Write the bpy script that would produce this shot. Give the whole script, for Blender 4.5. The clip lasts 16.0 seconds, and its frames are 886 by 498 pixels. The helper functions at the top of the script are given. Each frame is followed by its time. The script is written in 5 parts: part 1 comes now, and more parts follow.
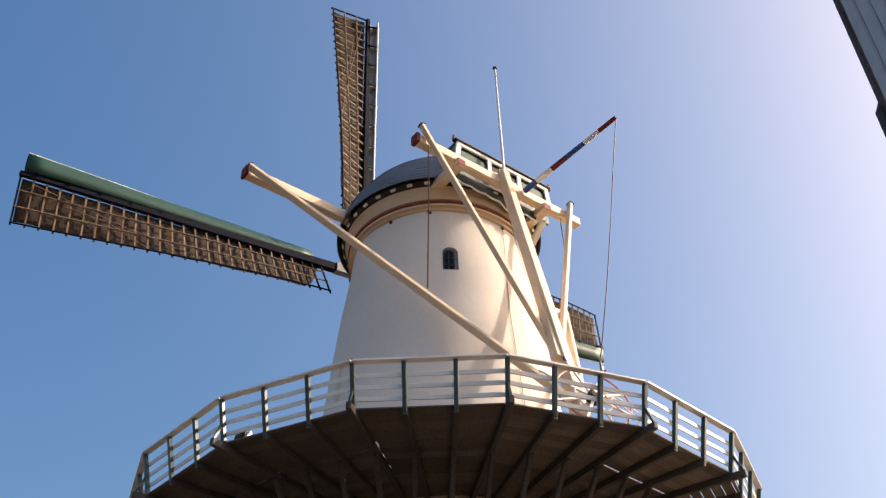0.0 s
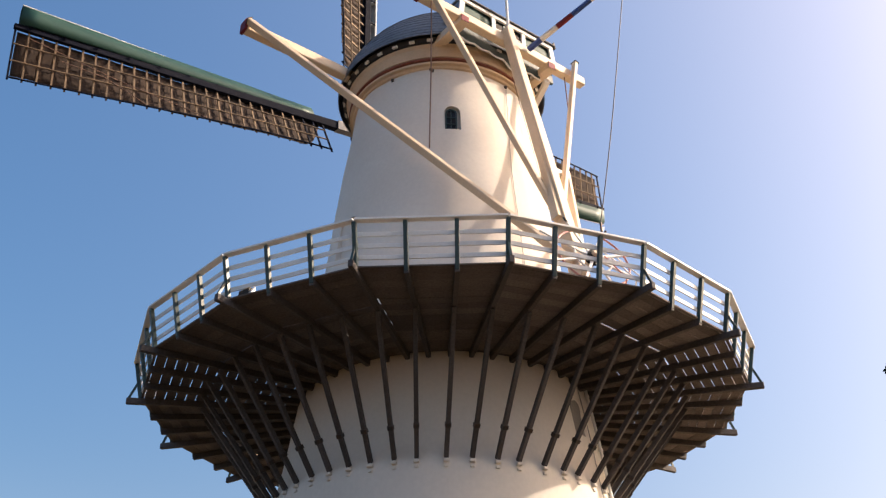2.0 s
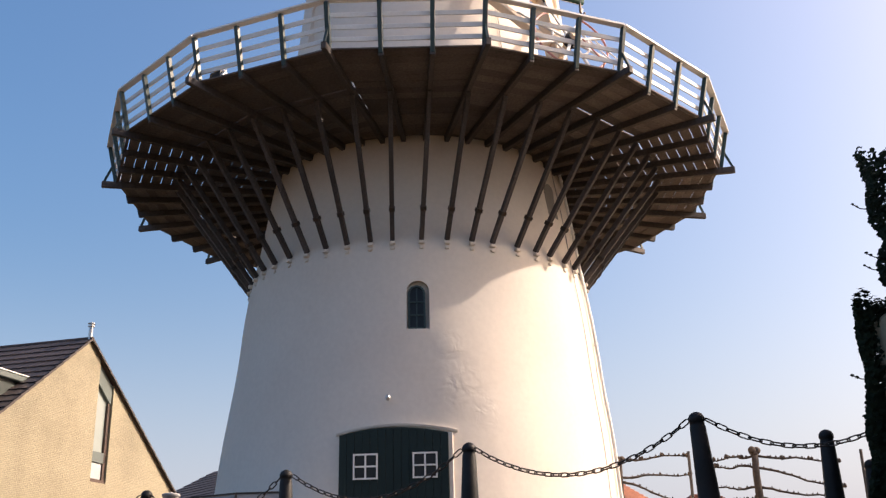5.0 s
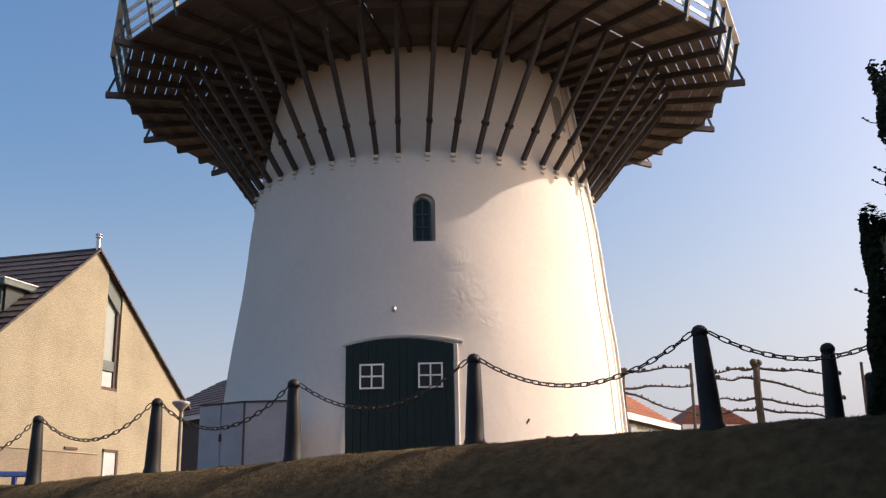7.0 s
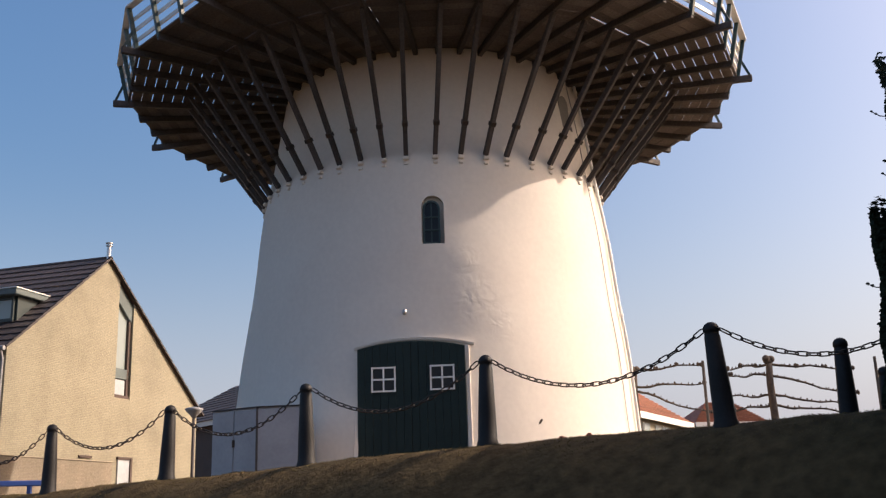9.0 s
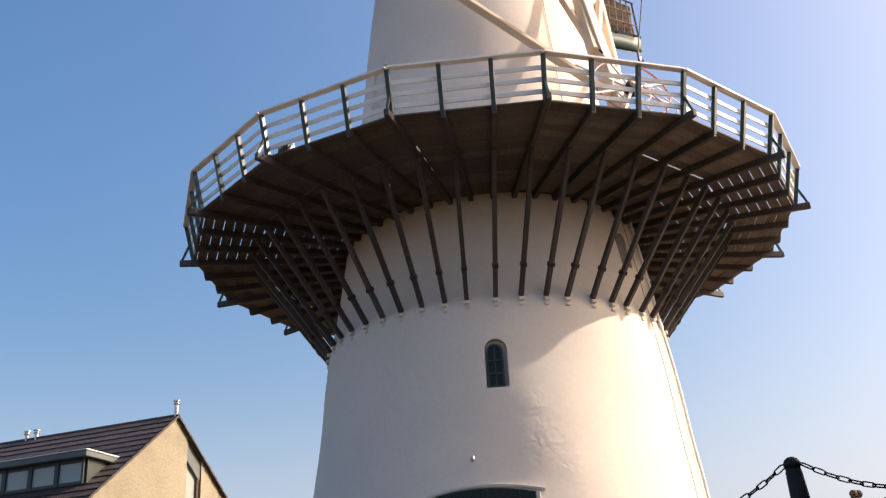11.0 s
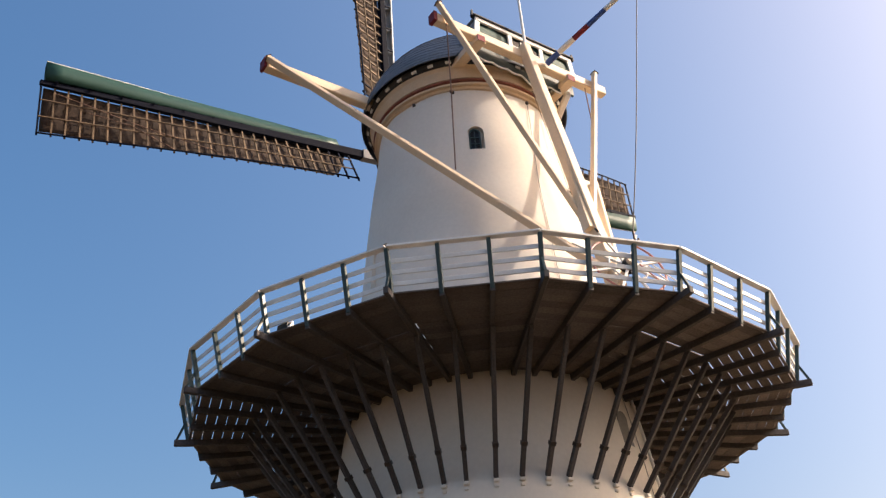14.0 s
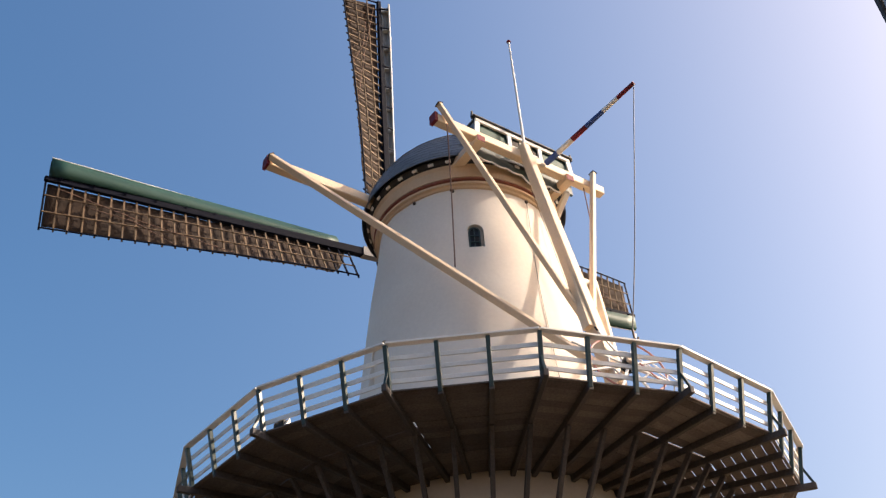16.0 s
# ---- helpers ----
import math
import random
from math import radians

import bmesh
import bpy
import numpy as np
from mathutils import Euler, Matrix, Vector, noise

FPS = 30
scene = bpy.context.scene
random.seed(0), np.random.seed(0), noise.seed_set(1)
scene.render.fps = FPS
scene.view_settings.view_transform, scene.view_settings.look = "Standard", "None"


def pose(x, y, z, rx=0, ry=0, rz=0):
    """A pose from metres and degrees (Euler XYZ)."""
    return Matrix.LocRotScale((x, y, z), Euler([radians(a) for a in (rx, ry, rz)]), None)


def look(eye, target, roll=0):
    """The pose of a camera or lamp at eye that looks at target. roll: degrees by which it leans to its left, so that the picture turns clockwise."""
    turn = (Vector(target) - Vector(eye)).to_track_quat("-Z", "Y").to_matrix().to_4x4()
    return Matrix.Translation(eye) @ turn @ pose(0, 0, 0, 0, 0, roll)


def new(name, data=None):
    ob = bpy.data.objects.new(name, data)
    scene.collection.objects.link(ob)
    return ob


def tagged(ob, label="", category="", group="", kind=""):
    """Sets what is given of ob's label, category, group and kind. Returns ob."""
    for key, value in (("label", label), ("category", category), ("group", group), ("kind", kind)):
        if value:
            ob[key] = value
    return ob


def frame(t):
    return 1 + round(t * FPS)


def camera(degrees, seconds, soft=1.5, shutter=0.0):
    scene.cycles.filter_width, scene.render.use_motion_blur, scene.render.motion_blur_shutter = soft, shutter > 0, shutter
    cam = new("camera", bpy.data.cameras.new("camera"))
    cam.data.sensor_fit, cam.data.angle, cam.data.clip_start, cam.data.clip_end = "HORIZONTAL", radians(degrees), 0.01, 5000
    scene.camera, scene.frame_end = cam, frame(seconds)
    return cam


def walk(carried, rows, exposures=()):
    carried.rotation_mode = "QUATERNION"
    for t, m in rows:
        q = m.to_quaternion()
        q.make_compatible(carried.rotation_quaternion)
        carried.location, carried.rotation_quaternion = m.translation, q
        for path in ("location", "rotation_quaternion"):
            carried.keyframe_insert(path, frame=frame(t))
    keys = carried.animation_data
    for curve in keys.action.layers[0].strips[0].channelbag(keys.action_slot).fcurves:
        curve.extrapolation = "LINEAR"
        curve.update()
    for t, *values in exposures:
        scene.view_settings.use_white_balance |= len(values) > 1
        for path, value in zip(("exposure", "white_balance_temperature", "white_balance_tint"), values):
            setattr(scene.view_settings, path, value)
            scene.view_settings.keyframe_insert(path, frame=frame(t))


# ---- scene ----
cam = camera(47.7, 16.0, soft=1.3)

# the camera stands on the low path and tilts down the mill and up again
EYE = (0.0, -27.56, 1.6)
SWEEP = [  # seconds, heading, tilt above level, lean
    (0.0, -0.43, 39.97, 1.46),
    (0.5, -0.65, 37.71, 1.30),
    (1.0, -0.19, 35.90, 1.02),
    (1.5, -0.04, 34.06, 1.01),
    (2.0, -0.12, 31.97, 0.76),
    (2.5, -0.71, 30.22, 0.70),
    (3.0, -0.91, 27.59, 0.59),
    (3.5, -0.97, 25.27, 1.01),
    (4.0, -1.52, 23.72, 1.36),
    (4.5, -1.27, 21.49, 1.39),
    (5.0, -1.45, 19.66, 1.22),
    (7.5, -0.95, 14.11, 0.79),
    (8.0, -1.05, 13.90, 0.95),
    (8.5, -0.80, 14.06, 1.28),
    (9.0, -0.45, 14.81, 1.78),
    (9.5, 0.21, 17.07, 2.64),
    (9.7, 0.57, 18.43, 2.81),
    (12.0, 3.54, 25.39, 3.65),
    (12.5, 3.12, 27.37, 3.73),
    (13.0, 2.52, 29.65, 3.92),
    (13.5, 2.09, 31.62, 3.79),
    (14.0, 2.06, 33.26, 3.94),
    (14.5, 2.34, 34.71, 3.84),
    (15.0, 2.27, 36.39, 3.61),
    (15.5, 2.04, 37.49, 3.65),
    (16.0, 1.55, 38.81, 3.84),
]
EXPOSURE = [(0.0, 0.37, 7050, 16), (2.0, 0.50, 7050, 17), (3.4, 0.76, 7050, 19), (4.0, 0.52, 7000, 20), (5.0, 0.49, 7000, 20), (7.5, 0.29, 6920, 20), (9.0, 0.27, 6920, 20), (9.7, 0.24, 6950, 20), (12.0, 0.71, 7050, 17), (13.0, 0.52, 7000, 17), (14.0, 0.46, 7000, 16), (15.0, 0.22, 7000, 16), (15.5, 0.36, 7000, 16), (16.0, 0.43, 7000, 16)]
walk(cam, [(t, pose(*EYE, 0, 0, yaw) @ pose(0, 0, 0, 90 + tilt, 0, 0) @ pose(0, 0, 0, 0, 0, -lean)) for t, yaw, tilt, lean in SWEEP], EXPOSURE)

# ---------------------------------------------------------------- light
SUN_EL, SUN_AZ = radians(34.2), radians(96.8)  # azimuth from -y towards +x
SUN_DIR = Vector((math.sin(SUN_AZ) * math.cos(SUN_EL), -math.cos(SUN_AZ) * math.cos(SUN_EL), math.sin(SUN_EL)))
world = bpy.data.worlds.new("sky")
scene.world = world
world.use_nodes = True
wn = world.node_tree.nodes
wl = world.node_tree.links
sky = wn.new("ShaderNodeTexSky")
sky.sky_type, sky.sun_disc = "NISHITA", False
sky.sun_elevation, sky.sun_rotation = SUN_EL, math.atan2(SUN_DIR.x, SUN_DIR.y)
sky.air_density, sky.dust_density, sky.ozone_density = 1.1, 6.0, 1.4
clear = wn.new("ShaderNodeHueSaturation")
clear.inputs["Hue"].default_value, clear.inputs["Saturation"].default_value = 0.4968, 1.45
wl.new(sky.outputs[0], clear.inputs["Color"])
# pale haze low over the land
where, height, near_ground = wn.new("ShaderNodeTexCoord"), wn.new("ShaderNodeSeparateXYZ"), wn.new("ShaderNodeMapRange")
wl.new(where.outputs["Generated"], height.inputs[0])
wl.new(height.outputs["Z"], near_ground.inputs["Value"])
near_ground.interpolation_type = "SMOOTHERSTEP"
near_ground.inputs["From Min"].default_value, near_ground.inputs["From Max"].default_value = -0.15, 0.38
near_ground.inputs["To Min"].default_value, near_ground.inputs["To Max"].default_value = 0.75, 0.0
haze = wn.new("ShaderNodeMix")
haze.data_type = "RGBA"
haze.inputs["B"].default_value = (3.35, 3.9, 5.05, 1)
wl.new(near_ground.outputs["Result"], haze.inputs["Factor"])
wl.new(clear.outputs["Color"], haze.inputs["A"])
wl.new(haze.outputs["Result"], wn["Background"].inputs[0])
wn["Background"].inputs[1].default_value = 0.17
sun = new("sun", bpy.data.lights.new("sun", "SUN"))
sun.data.energy, sun.data.angle, sun.data.color = 4.4, radians(0.55), (1.0, 0.912, 0.78)
sun.matrix_world = look(SUN_DIR * 100, (0, 0, 0))


# ---------------------------------------------------------------- materials
def material(name, base, rough=0.7, metal=0.0, grain=(30.0, 0.12), stains=(0.8, 0.15), bump=0.15, bump_scale=40.0, second=None, vary=0.0, spec=0.5):
    """A surface with fine grain and broad stains over its base colour, and a fine relief."""
    m = bpy.data.materials.new(name)
    m.use_nodes = True
    n, l = m.node_tree.nodes, m.node_tree.links
    b = n["Principled BSDF"]
    b.inputs["Roughness"].default_value, b.inputs["Metallic"].default_value = rough, metal
    b.inputs["Specular IOR Level"].default_value = spec
    geo = n.new("ShaderNodeTexCoord")
    fine, broad = n.new("ShaderNodeTexNoise"), n.new("ShaderNodeTexNoise")
    fine.inputs["Scale"].default_value, broad.inputs["Scale"].default_value = grain[0], stains[0]
    fine.inputs["Detail"].default_value = broad.inputs["Detail"].default_value = 6.0
    for t in (fine, broad):
        l.new(geo.outputs["Object"], t.inputs["Vector"])
    mix = n.new("ShaderNodeMix")
    mix.data_type = "RGBA"
    mix.inputs["A"].default_value = (*base, 1)
    mix.inputs["B"].default_value = (*(second or tuple(c * 0.55 for c in base)), 1)
    ramp = n.new("ShaderNodeMapRange")
    ramp.inputs["From Min"].default_value, ramp.inputs["From Max"].default_value = 0.42, 0.72
    ramp.inputs["To Max"].default_value = stains[1] * 2.5
    l.new(broad.outputs["Fac"], ramp.inputs["Value"])
    l.new(ramp.outputs["Result"], mix.inputs["Factor"])
    hsv = n.new("ShaderNodeHueSaturation")
    val = n.new("ShaderNodeMapRange")
    val.inputs["From Min"].default_value, val.inputs["From Max"].default_value = 0.3, 0.7
    val.inputs["To Min"].default_value, val.inputs["To Max"].default_value = 1 - grain[1], 1 + grain[1]
    l.new(fine.outputs["Fac"], val.inputs["Value"])
    out = val.outputs["Result"]
    if vary:
        info, rnd, mul = n.new("ShaderNodeObjectInfo"), n.new("ShaderNodeMapRange"), n.new("ShaderNodeMath")
        rnd.inputs["To Min"].default_value, rnd.inputs["To Max"].default_value = 1 - vary, 1 + vary
        mul.operation = "MULTIPLY"
        l.new(info.outputs["Random"], rnd.inputs["Value"])
        l.new(out, mul.inputs[0])
        l.new(rnd.outputs["Result"], mul.inputs[1])
        out = mul.outputs[0]
    l.new(out, hsv.inputs["Value"])
    l.new(mix.outputs["Result"], hsv.inputs["Color"])
    l.new(hsv.outputs["Color"], b.inputs["Base Color"])
    if bump:
        rel, bn = n.new("ShaderNodeTexNoise"), n.new("ShaderNodeBump")
        rel.inputs["Scale"].default_value, rel.inputs["Detail"].default_value = bump_scale, 8.0
        bn.inputs["Strength"].default_value, bn.inputs["Distance"].default_value = bump, 0.02
        l.new(geo.outputs["Object"], rel.inputs["Vector"])
        l.new(rel.outputs["Fac"], bn.inputs["Height"])
        l.new(bn.outputs["Normal"], b.inputs["Normal"])
    return m


PLASTER = material("plaster", (0.70, 0.643, 0.57), 0.85, grain=(9, 0.03), stains=(0.55, 0.10), bump=0.13, bump_scale=5.0, second=(0.585, 0.51, 0.44), spec=0.2)
CREAM = material("cream_paint", (0.72, 0.565, 0.395), 0.5, grain=(14, 0.05), stains=(1.5, 0.12), bump=0.08, second=(0.60, 0.44, 0.27))
BAND = material("ochre_plaster", (0.60, 0.44, 0.29), 0.7, grain=(12, 0.05), stains=(1.2, 0.1), bump=0.2)
RED = material("red_paint", (0.185, 0.024, 0.032), 0.6, spec=0.2, grain=(20, 0.08), stains=(2, 0.15), bump=0.08)
LINE = material("faded_red_line", (0.25, 0.085, 0.055), 0.7, grain=(20, 0.12), stains=(2, 0.2), bump=0.08, spec=0.2)
WHITE = material("white_paint", (0.78, 0.76, 0.72), 0.5, grain=(20, 0.05), stains=(1.6, 0.12), bump=0.1, vary=0.06, second=(0.55, 0.52, 0.46))
BLUE = material("blue_paint", (0.02, 0.065, 0.26), 0.6, grain=(20, 0.08), bump=0.08)
GREEN = material("dark_green_paint", (0.012, 0.035, 0.033), 0.42, grain=(20, 0.15), stains=(2, 0.15), bump=0.1, second=(0.03, 0.05, 0.045))
DOOR = material("door_green_paint", (0.008, 0.021, 0.020), 0.5, grain=(20, 0.15), stains=(2, 0.15), bump=0.1, spec=0.25)
VANE = material("sail_green_paint", (0.013, 0.060, 0.047), 0.5, spec=0.35, grain=(8, 0.06), stains=(0.9, 0.15), bump=0.06, second=(0.03, 0.085, 0.07))
PALE = material("pale_grey_paint", (0.42, 0.44, 0.46), 0.5, grain=(12, 0.06), stains=(1.2, 0.15), bump=0.08)
DARKPANEL = material("dark_grey_panel", (0.20, 0.185, 0.17), 0.7, grain=(12, 0.1), stains=(1.2, 0.15), bump=0.1)
DORMER = material("dark_green_board", (0.03, 0.043, 0.041), 0.5, grain=(12, 0.06), stains=(1.2, 0.15), bump=0.08)
CHEEK = material("grey_green_board", (0.10, 0.125, 0.12), 0.55, grain=(12, 0.06), stains=(1.2, 0.15), bump=0.08)
TARRED = material("tarred_wood", (0.066, 0.056, 0.053), 0.75, grain=(18, 0.25), stains=(1.2, 0.25), bump=0.4, second=(0.050, 0.038, 0.032), vary=0.25)
PLANK = material("weathered_plank", (0.122, 0.098, 0.088), 0.85, grain=(16, 0.25), stains=(1.5, 0.25), bump=0.4, second=(0.07, 0.05, 0.04), vary=0.3)
BATTEN = material("sail_batten", (0.165, 0.108, 0.062), 0.75, grain=(22, 0.2), stains=(1.4, 0.2), bump=0.2, second=(0.10, 0.07, 0.045), vary=0.25)
STOCK = material("stock_steel", (0.004, 0.006, 0.016), 0.75, grain=(10, 0.1), bump=0.05, spec=0.12)
CLOTH = material("sail_cloth", (0.060, 0.037, 0.025), 0.9, grain=(25, 0.12), stains=(1.1, 0.3), bump=0.35, bump_scale=8, second=(0.035, 0.024, 0.018))
SLATE = material("slate", (0.13, 0.15, 0.18), 0.55, grain=(9, 0.15), stains=(1.0, 0.2), bump=0.25, second=(0.08, 0.09, 0.11), vary=0.2)
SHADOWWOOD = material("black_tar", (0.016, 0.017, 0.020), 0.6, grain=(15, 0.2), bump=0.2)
IRON = material("iron", (0.05, 0.045, 0.042), 0.55, 0.7, grain=(30, 0.2), stains=(6, 0.3), bump=0.2, second=(0.11, 0.06, 0.035))
BLACK = material("black_cast_iron", (0.010, 0.010, 0.011), 0.55, grain=(30, 0.15), stains=(3, 0.2), bump=0.15, second=(0.03, 0.029, 0.028), spec=0.25)
STEEL = material("bright_steel", (0.55, 0.55, 0.55), 0.35, 0.9, grain=(30, 0.05), bump=0.03)
ROPE = material("rope", (0.20, 0.12, 0.09), 0.9, grain=(60, 0.2), bump=0.3)
ROPERED = material("faded_red_paint", (0.50, 0.20, 0.16), 0.5, grain=(30, 0.15), bump=0.08)
WIRE = material("wire", (0.05, 0.05, 0.055), 0.5, 0.5, bump=0)
BRICK = material("buff_brick", (0.325, 0.293, 0.210), 0.9, grain=(14, 0.12), stains=(0.8, 0.2), bump=0.25, vary=0.08)
# buff brick with the garden wall's dimmer lighting put into its colour
SHADEDBRICK = material("shade_toned_brick", (0.27, 0.225, 0.165), 0.9, grain=(14, 0.12), stains=(0.7, 0.2), bump=0.25)
TILE = material("dark_roof_tile", (0.050, 0.038, 0.035), 0.6, grain=(8, 0.2), stains=(0.8, 0.2), bump=0.2, vary=0.2)
REDTILE = material("red_roof_tile", (0.27, 0.098, 0.056), 0.75, grain=(6, 0.2), stains=(0.8, 0.2), bump=0.3, vary=0.15)
CLAD = material("grey_board", (0.52, 0.50, 0.50), 0.6, grain=(12, 0.06), stains=(0.7, 0.15), bump=0.1, vary=0.06)
GREYWALL = material("grey_cladding", (0.30, 0.29, 0.285), 0.6, grain=(12, 0.06), stains=(0.7, 0.12), bump=0.1)
SHEDWHITE = material("white_board", (0.36, 0.355, 0.365), 0.55, grain=(15, 0.05), stains=(1.5, 0.15), bump=0.1)
BROWNWOOD = material("brown_board", (0.075, 0.045, 0.035), 0.7, grain=(12, 0.2), stains=(1.5, 0.2), bump=0.2)
GRASS = material("dry_grass", (0.082, 0.056, 0.027), 0.95, grain=(6, 0.35), stains=(0.7, 0.3), bump=0.9, bump_scale=14, second=(0.045, 0.038, 0.020), spec=0.1)
# dry blades, toned paler than the turf to lift the sunlit brow
BLADE = material("grass_blade", (0.13, 0.098, 0.048), 0.9, grain=(3, 0.3), stains=(0.8, 0.3), bump=0, second=(0.085, 0.085, 0.03), spec=0.15)
BARK = material("bark", (0.075, 0.058, 0.048), 0.9, grain=(12, 0.25), stains=(2, 0.2), bump=0.6, bump_scale=25)
LEAF = material("ivy_leaf", (0.012, 0.020, 0.009), 0.7, spec=0.15, grain=(5, 0.3), stains=(1.5, 0.3), bump=0, second=(0.008, 0.014, 0.006))


def trowelled(m):
    """Low lumps and trowel ridges over patches of the plaster."""
    n, l = m.node_tree.nodes, m.node_tree.links
    b = n["Principled BSDF"]
    co = n.new("ShaderNodeTexCoord")
    lump, patch, mr, mul, bn = (n.new("ShaderNode" + k) for k in ("TexNoise", "TexNoise", "MapRange", "Math", "Bump"))
    lump.noise_type = "RIDGED_MULTIFRACTAL"
    lump.inputs["Scale"].default_value, lump.inputs["Detail"].default_value, lump.inputs["Distortion"].default_value = 0.9, 2.0, 0.6
    patch.inputs["Scale"].default_value, patch.inputs["Detail"].default_value = 0.33, 2.0
    mr.inputs["From Min"].default_value, mr.inputs["From Max"].default_value = 0.50, 0.66
    mul.operation = "MULTIPLY"
    for t in (lump, patch):
        l.new(co.outputs["Object"], t.inputs["Vector"])
    l.new(patch.outputs["Fac"], mr.inputs["Value"])
    l.new(lump.outputs["Fac"], mul.inputs[0])
    l.new(mr.outputs["Result"], mul.inputs[1])
    l.new(mul.outputs[0], bn.inputs["Height"])
    bn.inputs["Strength"].default_value, bn.inputs["Distance"].default_value = 0.6, 0.06
    l.new(b.inputs["Normal"].links[0].from_socket, bn.inputs["Normal"])
    l.new(bn.outputs["Normal"], b.inputs["Normal"])


def patched(m, spots):
    """Rough lumps where the plaster was mended, round the given spots of the wall."""
    n, l = m.node_tree.nodes, m.node_tree.links
    b = n["Principled BSDF"]
    co = n.new("ShaderNodeTexCoord")
    lump = n.new("ShaderNodeTexNoise")
    lump.inputs["Scale"].default_value, lump.inputs["Detail"].default_value, lump.inputs["Distortion"].default_value = 3.4, 2.0, 0.5
    l.new(co.outputs["Object"], lump.inputs["Vector"])
    total = None
    for centre, reach in spots:
        far, mr = n.new("ShaderNodeVectorMath"), n.new("ShaderNodeMapRange")
        far.operation = "DISTANCE"
        far.inputs[1].default_value = centre
        l.new(co.outputs["Object"], far.inputs[0])
        mr.inputs["From Min"].default_value, mr.inputs["From Max"].default_value = reach, reach * 0.1
        mr.interpolation_type = "SMOOTHSTEP"
        l.new(far.outputs["Value"], mr.inputs["Value"])
        if total is None:
            total = mr.outputs["Result"]
        else:
            mx = n.new("ShaderNodeMath")
            mx.operation = "MAXIMUM"
            l.new(total, mx.inputs[0])
            l.new(mr.outputs["Result"], mx.inputs[1])
            total = mx.outputs[0]
    mul, bn = n.new("ShaderNodeMath"), n.new("ShaderNodeBump")
    mul.operation = "MULTIPLY"
    l.new(lump.outputs["Fac"], mul.inputs[0])
    l.new(total, mul.inputs[1])
    l.new(mul.outputs[0], bn.inputs["Height"])
    bn.inputs["Strength"].default_value, bn.inputs["Distance"].default_value = 0.42, 0.05
    l.new(b.inputs["Normal"].links[0].from_socket, bn.inputs["Normal"])
    l.new(bn.outputs["Normal"], b.inputs["Normal"])


trowelled(PLASTER)
patched(PLASTER, [((0.95, -5.05, 6.4), 0.85), ((1.5, -4.95, 5.8), 0.6), ((0.72, -4.98, 7.3), 0.5)])


def glass(name, tint, rough=0.04, spec=0.6):
    m = bpy.data.materials.new(name)
    m.use_nodes = True
    b = m.node_tree.nodes["Principled BSDF"]
    b.inputs["Base Color"].default_value = (*tint, 1)
    b.inputs["Roughness"].default_value = rough
    b.inputs["Specular IOR Level"].default_value = spec
    return m


PANE = glass("dark_window_glass", (0.008, 0.009, 0.012), 0.12, 0.25)
HOUSEPANE = glass("house_window_glass", (0.27, 0.31, 0.30), 0.03)


# ---------------------------------------------------------------- mesh helpers
def thing(name, label, category, group="", at=(0, 0, 0)):
    ob = new(name)
    ob.location = at
    ob.empty_display_size = 0.3
    return tagged(ob, label, category, group)


def mesh_of(name, bm, mat, smooth=False):
    bmesh.ops.recalc_face_normals(bm, faces=bm.faces)
    me = bpy.data.meshes.new(name)
    bm.to_mesh(me)
    bm.free()
    me.materials.append(mat)
    if smooth:
        me.polygons.foreach_set("use_smooth", [True] * len(me.polygons))
    return me


def part(name, bm, mat, parent=None, label="", smooth=False):
    me = bm if isinstance(bm, bpy.types.Mesh) else mesh_of(name, bm, mat, smooth)
    ob = new(name, me)
    if parent is not None:
        ob.parent = parent
        ob.matrix_parent_inverse = Matrix.Identity(4)
        if parent.type == "EMPTY" and parent.parent is None:
            ob.location = -parent.location
    return tagged(ob, label)


def local_part(name, bm, mat, parent, label="", smooth=False):
    ob = new(name, mesh_of(name, bm, mat, smooth))
    ob.parent = parent
    return tagged(ob, label)


def bar(bm, p0, p1, w, h, up=(0, 0, 1), w1=None, h1=None, bevel=0.0):
    """A squared timber from p0 to p1, w across and h along up, tapering to w1, h1."""
    p0, p1 = Vector(p0), Vector(p1)
    d = (p1 - p0).normalized()
    side = d.cross(Vector(up))
    if side.length < 1e-4:
        side = d.cross(Vector((1, 0, 0)))
    side.normalize()
    top = side.cross(d).normalized()
    vs = []
    for p, a, b in ((p0, w, h), (p1, w1 or w, h1 or h)):
        for i, j in ((-1, -1), (1, -1), (1, 1), (-1, 1)):
            vs.append(bm.verts.new(p + side * (a / 2 * i) + top * (b / 2 * j)))
    fs = [(3, 2, 1, 0), (4, 5, 6, 7)] + [(k, (k + 1) % 4, 4 + (k + 1) % 4, 4 + k) for k in range(4)]
    faces = [bm.faces.new([vs[i] for i in f]) for f in fs]
    if bevel:
        edges = {e for f in faces for e in f.edges}
        bmesh.ops.bevel(bm, geom=list(edges), offset=bevel, segments=1, affect="EDGES")
    return bm


